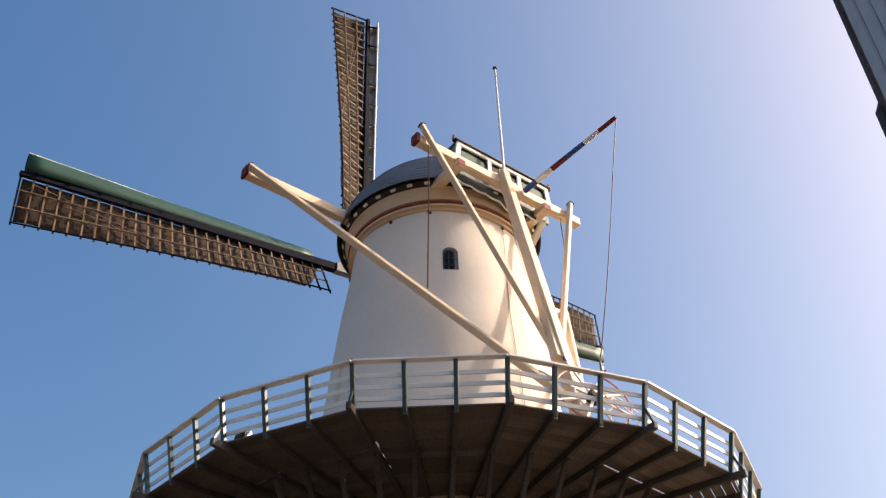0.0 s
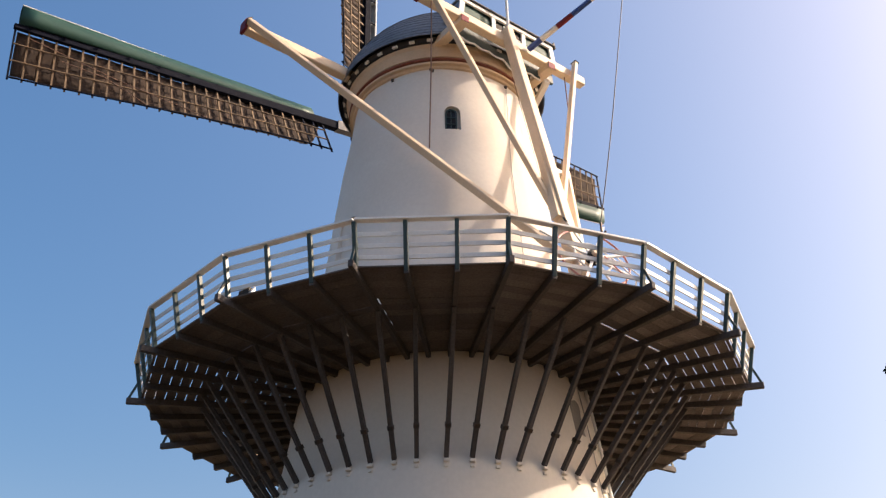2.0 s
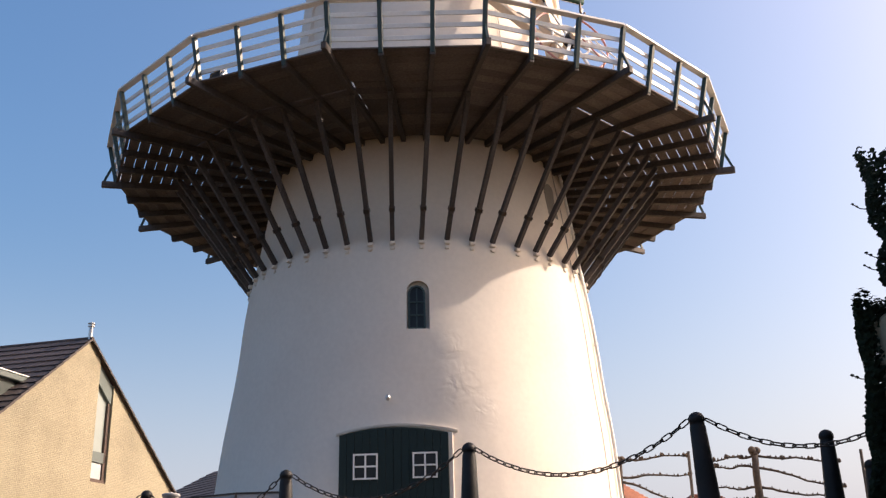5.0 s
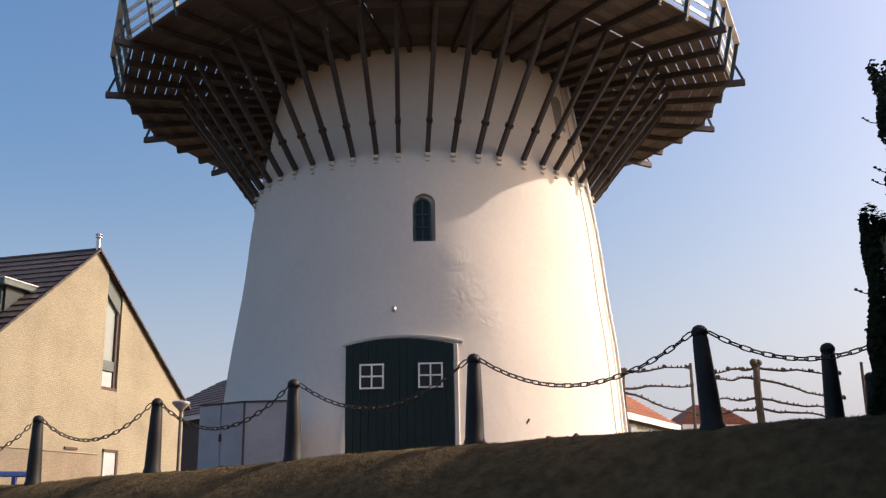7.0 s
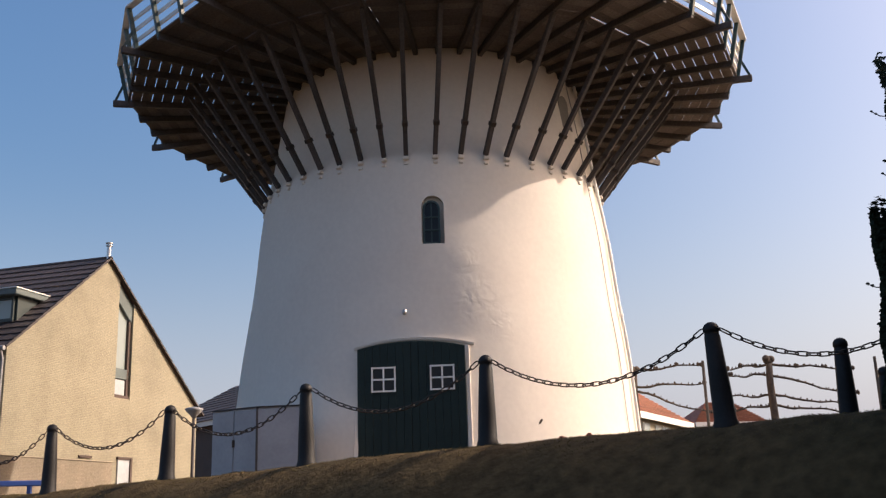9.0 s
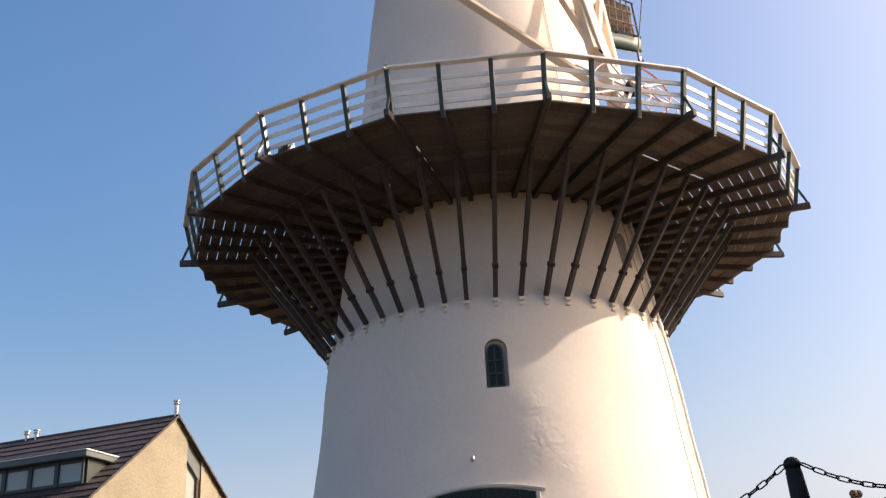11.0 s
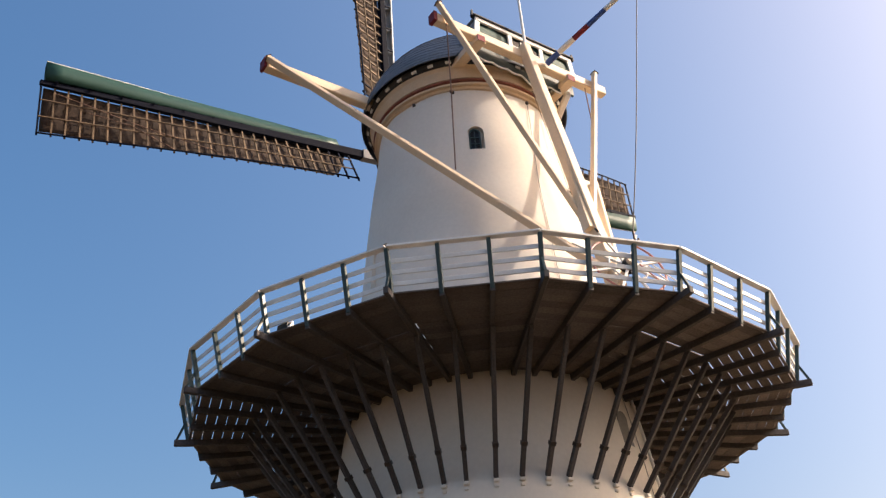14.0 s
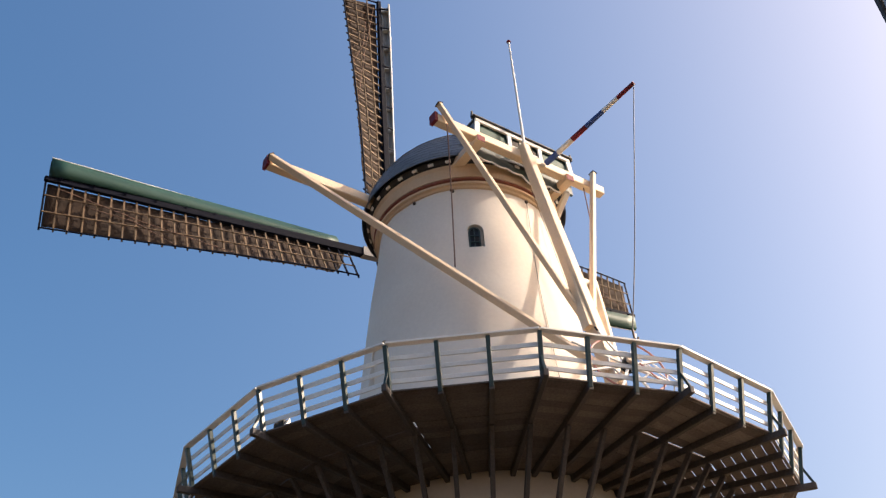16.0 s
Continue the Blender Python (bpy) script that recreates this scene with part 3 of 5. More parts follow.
def build_cap():
    # moulded ochre band under the eaves with a red line
    cen = lambda z: (CAP_X, 0.0)
    band = part("cornice", lathe(B(), [(3.0, 23.76), (3.10, 23.80), (3.12, 23.88), (3.22, 23.9), (3.22, 23.98), (3.16, 24.03), (3.2, 24.06)], 128, cen), BAND, mill, "ochre plaster cornice with a red line", smooth=False)
    part("red_line", lathe(B(), [(3.18, 24.03), (3.25, 24.045), (3.25, 24.105), (3.18, 24.13)], 128, cen), LINE, band)
    part("upper_band", lathe(B(), [(3.16, 24.13), (3.25, 24.15), (3.30, 24.5), (3.36, 24.62), (3.2, 24.64)], 128, cen), BAND, band)
    # dark soffit, rafter ends and drip edge
    cap = part("cap", lathe(B(), [(3.15, 24.60), (3.42, 24.68), (3.49, 24.80), (3.44, 24.96), (3.1, 25.05)], 128, cen), SHADOWWOOD, mill, "slate covered cap with dark eaves and white rafter ends")
    for k in range(36):
        ang = 10 * k + 4
        a = radians(ang)
        x, o, u = turned(ang)
        c = Vector((CAP_X, 0, 24.69)) + o * 3.31
        part("rafter_end", bar(B(), c - o * 0.10 + u * 0.06, c + o * 0.17 + u * 0.02, 0.19, 0.09, bevel=0.01), WHITE, cap)
    # curved slate roof: boat shaped, ridge along the shaft
    bm = B()
    nb, nr = 30, 26
    grid = []
    for j in range(nb + 1):
        t = j / nb
        ring = []
        for i in range(64):
            a = 2 * math.pi * i / 64
            e = 1 - t
            r = 3.62 * (math.cos(t * math.pi / 2) ** 0.95)
            bx, by = r * math.sin(a), r * math.cos(a)
            by *= 1 + 0.06 * t
            h = 24.76 + 3.0 * math.sin(t * math.pi / 2) ** 1.27
            h += 0.35 * smooth(0, -3.5, by) * t
            if by > 3.15:
                by = 3.15 + (by - 3.15) * 0.1
            ring.append(bm.verts.new(cap_at(bx, by, h) + Vector((CAP_X, 0, 0))))
        grid.append(ring)
    for a, b in zip(grid, grid[1:]):
        for i in range(64):
            bm.faces.new((a[i], a[(i + 1) % 64], b[(i + 1) % 64], b[i]))
    bmesh.ops.remove_doubles(bm, verts=bm.verts, dist=0.002)
    part("slate_roof", bm, SLATE, cap, "blue-grey slate roof of the cap", smooth=True)
    # slates in staggered courses over the curve
    rng = random.Random(9)
    vs, fs = [], []

    def roof_at(t, a):
        r = 3.64 * (math.cos(t * math.pi / 2) ** 0.95)
        bx, by = r * math.sin(a), r * math.cos(a) * (1 + 0.06 * t)
        h = 24.76 + 3.0 * math.sin(t * math.pi / 2) ** 1.27 + 0.35 * smooth(0, -3.5, by) * t
        if by > 3.15:
            by = 3.15 + (by - 3.15) * 0.1
        return cap_at(bx, by, h) + Vector((CAP_X, 0, 0))

    for j in range(22):
        t0, t1 = j / 23, (j + 1.25) / 23
        n = max(14, int(76 * (math.cos(t0 * math.pi / 2) ** 0.95)))
        for i in range(n):
            a0, a1 = 2 * math.pi * (i + 0.5 * (j % 2) + 0.02) / n, 2 * math.pi * (i + 0.5 * (j % 2) + 0.98) / n
            c = Vector((CAP_X, 0, 23.5))
            q = [roof_at(t0, a0), roof_at(t0, a1), roof_at(t1, a1), roof_at(t1, a0)]
            if q[0].dot(TD) > 2.9:
                continue
            out = (sum(q, Vector()) / 4 - c).normalized()
            lift = 0.022 + rng.uniform(0, 0.012)
            q = [q[0] + out * lift, q[1] + out * lift, q[2] + out * 0.012, q[3] + out * 0.012]
            under = [q[0] - out * 0.015, q[1] - out * 0.015]
            k = len(vs)
            vs += [tuple(v) for v in q + under]
            fs += [(k, k + 1, k + 2, k + 3), (k + 4, k + 5, k + 1, k)]
    me = bpy.data.meshes.new("slate_covering")
    me.from_pydata(vs, [], fs)
    me.materials.append(SLATE)
    tagged(part("slate_covering", me, SLATE, cap), "courses of small blue-grey slates", kind="stuff")
    # rear gable: white frame with green panels between
    gab = lambda r, b, z: cap_at(r + 0.24, b, z)
    rear = 3.42
    part("gable_board", prism(B(), [gab(-1.95, rear - 0.16, 24.7), gab(2.15, rear - 0.16, 24.7), gab(2.05, rear - 0.16, 26.27), gab(-1.85, rear - 0.16, 26.27)], TD * 0.10), GREEN, cap)
    for x0, x1 in ((-1.86, -0.62), (-0.45, 0.72), (0.86, 2.08)):
        z0, z1 = 25.3, 26.15
        part("panel", prism(B(), [gab(x0, rear - 0.05, z0), gab(x1, rear - 0.05, z0), gab(x1 - 0.05, rear - 0.05, z1 - 0.2), gab((x0 + x1) / 2, rear - 0.05, z1), gab(x0 + 0.05, rear - 0.05, z1 - 0.12)], TD * 0.03), VANE if x0 != -0.45 else PANE, cap)
    for xb, xt, w in ((-1.98, -1.86, 0.20), (-0.54, -0.54, 0.17), (0.79, 0.79, 0.17), (2.2, 2.06, 0.20)):
        part("white_stile", bar(B(), gab(xb, rear + 0.02, 25.15), gab(xt, rear + 0.02, 26.24), w, 0.07, up=TD, bevel=0.01), WHITE, cap)
    part("white_head", bar(B(), gab(-1.95, rear + 0.03, 26.24), gab(2.15, rear + 0.03, 26.24), 0.08, 0.16, bevel=0.01), WHITE, cap)
    for q in (-0.05, 0.32):
        part("glazing_bar", bar(B(), gab(q, rear + 0.0, 25.3), gab(q, rear + 0.0, 26.08), 0.04, 0.04, up=TD), WHITE, cap)
    part("glazing_bar", bar(B(), gab(-0.45, rear, 25.75), gab(0.72, rear, 25.75), 0.04, 0.04), WHITE, cap)
    part("ridge_board", bar(B(), gab(-2.05, rear + 0.02, 26.35), gab(2.25, rear + 0.02, 26.36), 0.22, 0.08, bevel=0.02), SHADOWWOOD, cap)
    for s in (-2.05, 2.25):
        part("finial", bar(B(), gab(s, rear + 0.02, 26.31), gab(s, rear + 0.02, 26.6), 0.10, 0.10, up=TD, w1=0.05, h1=0.05), SHADOWWOOD, cap)
    # little dark roof between gable and slates
    part("rear_roof", prism(B(), [gab(-1.95, rear - 0.1, 26.31), gab(2.15, rear - 0.1, 26.31), gab(1.3, 0.6, 27.35), gab(-1.3, 0.6, 27.35)], (0, 0, 0.06)), SLATE, cap)
    for s in (-1, 1):
        part("rear_cheek", prism(B(), [gab(s * 1.98 + 0.1, rear - 0.1, 24.8), gab(s * 1.98 + 0.1, rear - 0.1, 26.31), gab(s * 1.4 + 0.1, 1.0, 27.15), gab(s * 2.3 + 0.1, 1.0, 24.8)], CR * 0.05), SLATE, cap)
    # scalloped green valance with white edge under the rear beam
    bm, be = B(), B()
    n = 96
    top, low = [], []
    for k in range(n + 1):
        q = -1.85 + 3.5 * k / n
        z = 24.44 - 0.07 * abs(math.sin(q * 5.2)) - 0.20 * math.exp(-(q - 0.35) ** 2 / 0.06)
        low.append(cap_at(q, rear + 0.02, z))
        top.append(cap_at(q, rear + 0.02, 24.82))
    part("valance", prism(bm, low + top[::-1], TD * 0.04), GREEN, cap, "scalloped dark green valance with a white edge")
    tube(be, [p + TD * 0.05 for p in low], 0.032, 6)
    part("valance_edge", be, WHITE, cap)
    for q in (-1.98, 1.74):
        bx = part("beam_end", bar(B(), cap_at(q, 2.4, 24.70), cap_at(q, rear + 0.58, 24.70), 0.34, 0.28, bevel=0.02), CREAM, cap, "cream beam end with a red painted panel")
        part("red_panel", bar(B(), cap_at(q - 0.01, rear + 0.585, 24.70), cap_at(q - 0.01, rear + 0.60, 24.70), 0.30, 0.24), RED, bx)
    part("eave_bracket", bar(B(), cap_at(2.42, 2.2, 24.35), cap_at(1.95, rear + 0.1, 24.50), 0.20, 0.20, bevel=0.02), WHITE, cap)
    return cap


cap = build_cap()


def capped_post(p0, p1, w, h, name, parent, up):
    """A cream timber with a dark lead cap on its upper end."""
    ob = part(name, bar(B(), p0, p1, w, h, up=up, bevel=0.018), CREAM, parent)
    d = (Vector(p1) - Vector(p0)).normalized()
    part("lead_cap", bar(B(), Vector(p1) - d * 0.02, Vector(p1) + d * 0.05, w + 0.06, h + 0.06, up=up, w1=w * 0.8, h1=h * 0.8), BROWNWOOD, ob)
    return ob


def build_tail():
    tail = new("tail")
    tail.parent = mill
    tail.matrix_parent_inverse = Matrix.Translation(-mill.location)
    tagged(tail, "cream painted tail pole, cross beams and braces")
    rb = 3.80
    rear = part("rear_beam", bar(B(), cap_at(-3.72, rb, 24.90), cap_at(3.36, rb, 24.90), 0.30, 0.34, bevel=0.03), CREAM, tail)
    part("red_end", bar(B(), cap_at(-3.74, rb, 24.90), cap_at(-3.62, rb, 24.90), 0.325, 0.365), RED, rear)
    front = part("front_beam", bar(B(), cap_at(-7.36, -0.8, 25.02), cap_at(6.75, -0.8, 25.02), 0.34, 0.38, w1=0.34, h1=0.38, bevel=0.03), CREAM, tail)
    part("red_end", bar(B(), cap_at(-7.38, -0.8, 25.02), cap_at(-7.28, -0.8, 25.02), 0.365, 0.405), RED, front)
    foot = cap_at(0.52, 5.55, 15.21)
    part("tail_pole", bar(B(), cap_at(-0.2, 3.98, 25.25), foot, 0.30, 0.34, up=TD, w1=0.36, h1=0.46, bevel=0.03), CREAM, tail)
    for s in (-1, 1):
        capped_post(cap_at(0.28, 5.00, 17.66) if s < 0 else cap_at(0.57, 5.00, 17.66), cap_at(-3.60 if s < 0 else 2.86, rb + 0.22, 25.42), 0.14, 0.19, "short_brace", tail, TD)
        capped_post(cap_at(0.28, 5.52, 15.70) if s < 0 else cap_at(0.70, 5.52, 15.70), cap_at(-7.3 if s < 0 else 6.7, -0.55, 25.1), 0.16, 0.24, "long_brace", tail, TD)
    part("knee", bar(B(), cap_at(0.06, 4.76, 20.23), cap_at(0.26, 5.24, 17.22), 0.10, 0.16, up=TD, w1=0.46, h1=0.30, bevel=0.015), CREAM, tail)
    # hauling ropes
    part("rope", tube(B(), [cap_at(-3.28, 3.95, 24.75), cap_at(-3.16, 3.75, 22.1), cap_at(-3.05, 3.5, 19.35)], 0.022, 6), ROPE, tail)
    kn = B()
    bmesh.ops.create_icosphere(kn, subdivisions=2, radius=0.06, matrix=Matrix.Translation(cap_at(-3.16, 3.75, 22.1)))
    part("knot", kn, ROPE, tail, smooth=True)
    part("rope", tube(B(), [cap_at(2.5, rb, 24.8), cap_at(2.35, rb + 0.2, 22.3)], 0.02, 6), ROPE, tail)
    # capstan wheel with handles at the tail's foot
    c = cap_at(0.49, 6.10, 15.63)
    ax = (TD * 0.90 + UP * 0.30 - CR * 0.25).normalized()
    e1 = CR - ax * CR.dot(ax)
    e1.normalize()
    e2 = ax.cross(e1).normalized()
    wheel = part("capstan", tube(B(), [c - ax * 0.55, c + ax * 0.25], 0.13, 12), CREAM, tail, "white and red spoked capstan wheel")
    for k in range(8):
        a = math.pi * k / 4 + 0.25
        d = e1 * math.cos(a) + e2 * math.sin(a)
        part("spoke", bar(B(), c, c + d * 1.45, 0.085, 0.065, up=ax, w1=0.06, h1=0.05), WHITE, wheel)
        part("grip", tube(B(), [c + d * 1.42, c + d * 1.62], 0.032, 8), BLACK if k % 2 == 0 else WHITE, wheel)
    for rad, m, nm in ((1.08, ROPERED, "rim"), (0.55, WHITE, "inner_rim")):
        part(nm, tube(B(), [c + (e1 * math.cos(a) + e2 * math.sin(a)) * rad for a in [2 * math.pi * k / 40 for k in range(41)]], 0.03, 6), m, wheel)
    part("iron_hub", tube(B(), [c - ax * 0.12, c + ax * 0.14], 0.2, 14), BLACK, wheel)
    for k in range(3):
        part("chain_run", tube(B(), [c + e1 * (0.3 + 0.2 * k) + ax * 0.1, c + e1 * (0.6 + 0.3 * k) - e2 * 0.9 + ax * 0.2, c + e1 * (0.8 + 0.35 * k) - UP * 1.35], 0.022, 6), WHITE if k else ROPERED, wheel)
    part("stay_wire", tube(B(), [cap_at(0.35, 3.5, 23.9), cap_at(1.05, 3.9, 19.2), cap_at(2.0, 4.3, 14.6)], 0.009, 5), WIRE, tail)


build_tail()


def build_poles():
    # flagstaff over the tail
    b0, t0 = cap_at(0, 3.84, 25.2), cap_at(0, 3.80, 30.95)
    staff = part("flagstaff", tube(B(), [b0, t0], 0.055, 10, 0.035), WHITE, mill, "white flagstaff with a red knob")
    bm = B()
    bmesh.ops.create_uvsphere(bm, u_segments=12, v_segments=8, radius=0.09, matrix=Matrix.Translation(t0 + UP * 0.04) @ Matrix.Diagonal((1, 1, 0.7, 1)))
    part("knob", bm, RED, staff, smooth=True)
    # striped hoisting boom with its line
    p0, p1 = cap_at(0.70, 4.02, 24.86), cap_at(1.40, 7.85, 25.6)
    boom = None
    cuts = [0, 0.14, 0.31, 0.47, 0.66, 0.82, 1.0]
    mats = [BLUE, WHITE, RED, BLUE, WHITE, RED]
    for a, b, m in zip(cuts, cuts[1:], mats):
        ob = part("striped_boom" if boom is None else "stripe", tube(B(), [p0.lerp(p1, a), p0.lerp(p1, b)], 0.105 - 0.035 * a, 10, 0.105 - 0.035 * b), m, boom or mill, "" if boom else "round boom striped red, white and blue")
        boom = boom or ob
    hook = cap_at(-0.36, 7.26, 15.8)
    pts = []
    for k in range(13):
        f = k / 12
        p = p1.lerp(hook, f)
        pts.append(p + TD * 0.12 * math.sin(math.pi * f) * f)
    part("hoist_line", tube(B(), pts, 0.016, 5), WIRE, mill, "thin dark hoisting line")
    part("hook", tube(B(), [hook, hook - UP * 0.25, hook - UP * 0.35 + CR * 0.1, hook - UP * 0.2 + CR * 0.15], 0.03, 6), IRON, mill)


build_poles()

# ---------------------------------------------------------------- sails
TILT = 0.161
SN = Vector((math.sin(PSI) * math.cos(TILT), math.cos(PSI) * math.cos(TILT), math.sin(TILT)))
SU = CR.cross(SN).normalized()
SU = SU if SU.z > 0 else -SU
HUB = Vector((math.sin(PSI) * 4.98, math.cos(PSI) * 4.98, 26.67))
LENGTH, TURN = 13.4, -0.12


def build_sail(th, cloth_in, closed):
    e = (-CR * math.cos(th) + SU * math.sin(th)).normalized()      # along the sail
    lead = (CR * math.sin(th) + SU * math.cos(th)).normalized()    # towards the turning side
    sail = new("sail")
    sail.parent = mill
    sail.matrix_parent_inverse = Matrix.Translation(-mill.location)
    tagged(sail, "lattice sail with brown cloth and a green rounded leading board")

    def at(r, c, n=0.0):
        """A point r along the sail, c across (positive to the leading side), n behind it."""
        w = -radians(29 - 36 * max(0.0, (r - 2) / 11.4) ** 1.7)
        x = lead * math.cos(w) - SN * math.sin(w)
        y = -SN * math.cos(w) - lead * math.sin(w)
        return HUB + e * r + x * c + y * n

    part("stock", bar(B(), at(0.0, 0), at(LENGTH, 0), 0.34, 0.34, up=SN, w1=0.17, h1=0.17, bevel=0.02), STOCK, sail, "black steel stock")
    part("hub_whip", bar(B(), at(0.2, 0, 0.02), at(1.3, 0, 0.02), 0.37, 0.37, up=SN), GREYWALL, sail)
    r_in, chord = 1.95, 1.78
    n = 26
    rng = random.Random(int(th * 100) + 7)
    for k in range(n + 1):
        r = r_in + (LENGTH - 0.06 - r_in) * k / n
        j = rng.uniform(-0.015, 0.015)
        part("batten", bar(B(), at(r, 0.0, -0.02), at(r + j, -chord - 0.07, -0.02), 0.05, 0.06, up=e), BATTEN if 2 < k < n else STOCK, sail)
    for c in (0.34, 0.67, 1.0):
        m = 14
        pts = [at(r_in + (LENGTH - 0.06 - r_in) * q / m, -chord * c, 0.035) for q in range(m + 1)]
        part("lath", tube(B(), pts, 0.03 if c < 1 else 0.036, 6), BATTEN if c < 1 else STOCK, sail)
    # cloth on the wind side, rolled towards its edge near the hub
    bm = B()
    nu, nv = 40, 8
    g = []
    for i in range(nu + 1):
        row = []
        for q in range(nv + 1):
            v = q / nv
            a = cloth_in + 0.9 * (1 - (1 - v) ** 0.6) - 0.9
            r = a + (LENGTH - 0.15 - a) * i / nu
            bulge = 0.05 + 0.05 * math.sin(math.pi * v) + 0.035 * noise.noise(Vector((r * 1.5, v * 3, th)))
            row.append(bm.verts.new(at(r, -0.12 - (chord - 0.22 - 0.02 * math.sin(r * 3.1)) * v, -0.07 - bulge)))
        g.append(row)
    for a, b in zip(g, g[1:]):
        for q in range(nv):
            bm.faces.new((a[q], a[q + 1], b[q + 1], b[q]))
    ob = part("cloth", bm, CLOTH, sail, "weathered brown sail cloth", smooth=True)
    so = ob.modifiers.new("thickness", "SOLIDIFY")
    so.thickness = 0.012
    for k, (ra, rb) in enumerate(((LENGTH - 0.5, LENGTH - 6.5), (LENGTH - 1.6, LENGTH - 4.4))):
        part("lashing", tube(B(), [at(ra, -0.3 - k * 0.5, 0.07), at((ra + rb) / 2, -1.0, 0.06), at(rb, -1.75, 0.07)], 0.014, 5), ROPE, sail)
    # rounded leading board; on one stock closed, on the other open at the back with ribs
    bm = B()
    nu = 20
    if closed:
        prof = [(0.07, -0.10), (0.40, -0.20), (0.66, -0.16), (0.80, 0.0), (0.72, 0.10), (0.45, 0.13), (0.10, 0.14)]
    else:
        prof = [(0.12, -0.10), (0.30, -0.17), (0.42, -0.14), (0.50, -0.02), (0.48, 0.12), (0.42, 0.18)]
    g = []
    for i in range(nu + 1):
        r = 2.3 + (LENGTH - 0.15 - 2.3) * i / nu
        g.append([bm.verts.new(at(r, c * (0.85 + 0.15 * min(1, i / 5)), nn)) for c, nn in prof])
    for a, b in zip(g, g[1:]):
        for q in range(len(prof) - 1):
            bm.faces.new((a[q], a[q + 1], b[q + 1], b[q]))
    board = part("leading_board", bm, VANE if closed else PALE, sail, "rounded green leading board" if closed else "open-backed grey leading board with white ribs", smooth=True)
    so = board.modifiers.new("thickness", "SOLIDIFY")
    so.thickness = 0.02
    edge = prof[3] if closed else prof[-1]
    part("board_edge", tube(B(), [at(3.9 + (LENGTH - 4.05) * q / 10, edge[0] + 0.01, edge[1]) for q in range(11)], 0.02 if closed else 0.045, 6), WHITE, board)
    for k in range(10):
        r = 3.1 + (LENGTH - 3.6) * k / 9
        if not closed:
            part("rib", prism(B(), [at(r, c * 0.97, nn * 0.95) for c, nn in prof], e * 0.04), WHITE, board)
        part("arm", bar(B(), at(r, 0, 0.10), at(r, prof[-1][0] * 0.9, prof[-1][1] + 0.02), 0.06, 0.05, up=e), STOCK, board)


for q in range(4):
    build_sail(TURN + q * math.pi / 2, 2.95, q % 2 == 0)
part("wind_shaft", tube(B(), [HUB + SN * 0.5, HUB - SN * 2.6], 0.34, 16), STOCK, mill, "black wind shaft")


# ---------------------------------------------------------------- bollards and chains on the mound
BOLLARDS = [(-8.55, -9.75), (-6.32, -11.03), (-4.12, -12.2), (-1.82, -13.78), (0.57, -15.17), (2.99, -16.95), (4.88, -15.5), (6.08, -13.85), (7.2, -11.6)]
BOLLARD_TOP = [3.12, 3.21, 3.33, 3.39, 3.50, 3.51, 3.53, 3.38, 3.30]


def build_bollards():
    bm = lathe(B(), [(0.142, -0.4), (0.136, 0.0), (0.118, 0.05), (0.109, 0.35), (0.084, 0.93), (0.078, 0.95), (0.078, 0.975), (0.088, 0.985), (0.086, 1.03), (0.065, 1.065), (0.03, 1.085), (0.005, 1.09)], 20)
    me = mesh_of("bollard", bm, BLACK, True)
    tops = []
    for k, (x, y) in enumerate(BOLLARDS):
        z = BOLLARD_TOP[k] - 1.09
        ob = new("bollard", me)
        ob.matrix_basis = pose(x, y, z, 0, -3.5 if k == 5 else 0.6 * ((k * 7) % 5 - 2), 0)
        tagged(ob, "tapered black cast-iron bollard with a rounded head", "bollard", "bollards round the mound")
        tops.append(Vector((x - (0.06 if k == 5 else 0), y, z + 1.01)))
    link = B()
    seg = 16
    pts = []
    for k in range(seg):
        a = 2 * math.pi * k / seg
        pts.append(Vector((0.045 * math.cos(a) + (0.026 if math.cos(a) > 0 else -0.026), 0.026 * math.sin(a), 0)))
    rings = []
    for k, p in enumerate(pts):
        d = (pts[(k + 1) % seg] - pts[k - 1]).normalized()
        s = Vector((0, 0, 1)).cross(d)
        rings.append([link.verts.new(p + (s * math.cos(b) + Vector((0, 0, 1)) * math.sin(b)) * 0.0085) for b in [2 * math.pi * q / 6 for q in range(6)]])
    for k in range(seg):
        a, b = rings[k], rings[(k + 1) % seg]
        for q in range(6):
            link.faces.new((a[q], a[(q + 1) % 6], b[(q + 1) % 6], b[q]))
    lm = mesh_of("link", link, IRON, True)
    sags = [0.45, 0.43, 0.48, 0.45, 0.44, 0.37]
    ends = list(zip(tops[:5], tops[1:6])) + [(tops[5], Vector((5.2, -17.5, 3.49)))]
    for (a, b), sag in zip(ends, sags):
        d = (b - a).normalized()
        p0, p1 = a + Vector((d.x, d.y, 0)) * 0.09, b - Vector((d.x, d.y, 0)) * 0.09
        length = (p1 - p0).length + 8 * sag * sag / (3 * (p1 - p0).length)
        n = int(length / 0.112)
        ch = thing("chain", "sagging rusty iron chain hung between two bollards", "chain", "chains between the bollards", at=tuple(p0))
        for k in range(n):
            f = (k + 0.5) / n
            p = p0.lerp(p1, f) - Vector((0, 0, 4 * sag * f * (1 - f)))
            t = (p1 - p0) / 1.0 - Vector((0, 0, 4 * sag * (1 - 2 * f)))
            q = t.to_track_quat("X", "Z").to_matrix().to_4x4()
            ob = new("link", lm)
            ob.parent = ch
            ob.matrix_basis = Matrix.Translation(p - p0) @ q @ pose(0, 0, 0, 40 + (90 if k % 2 else 0), 0, 0)


build_bollards()


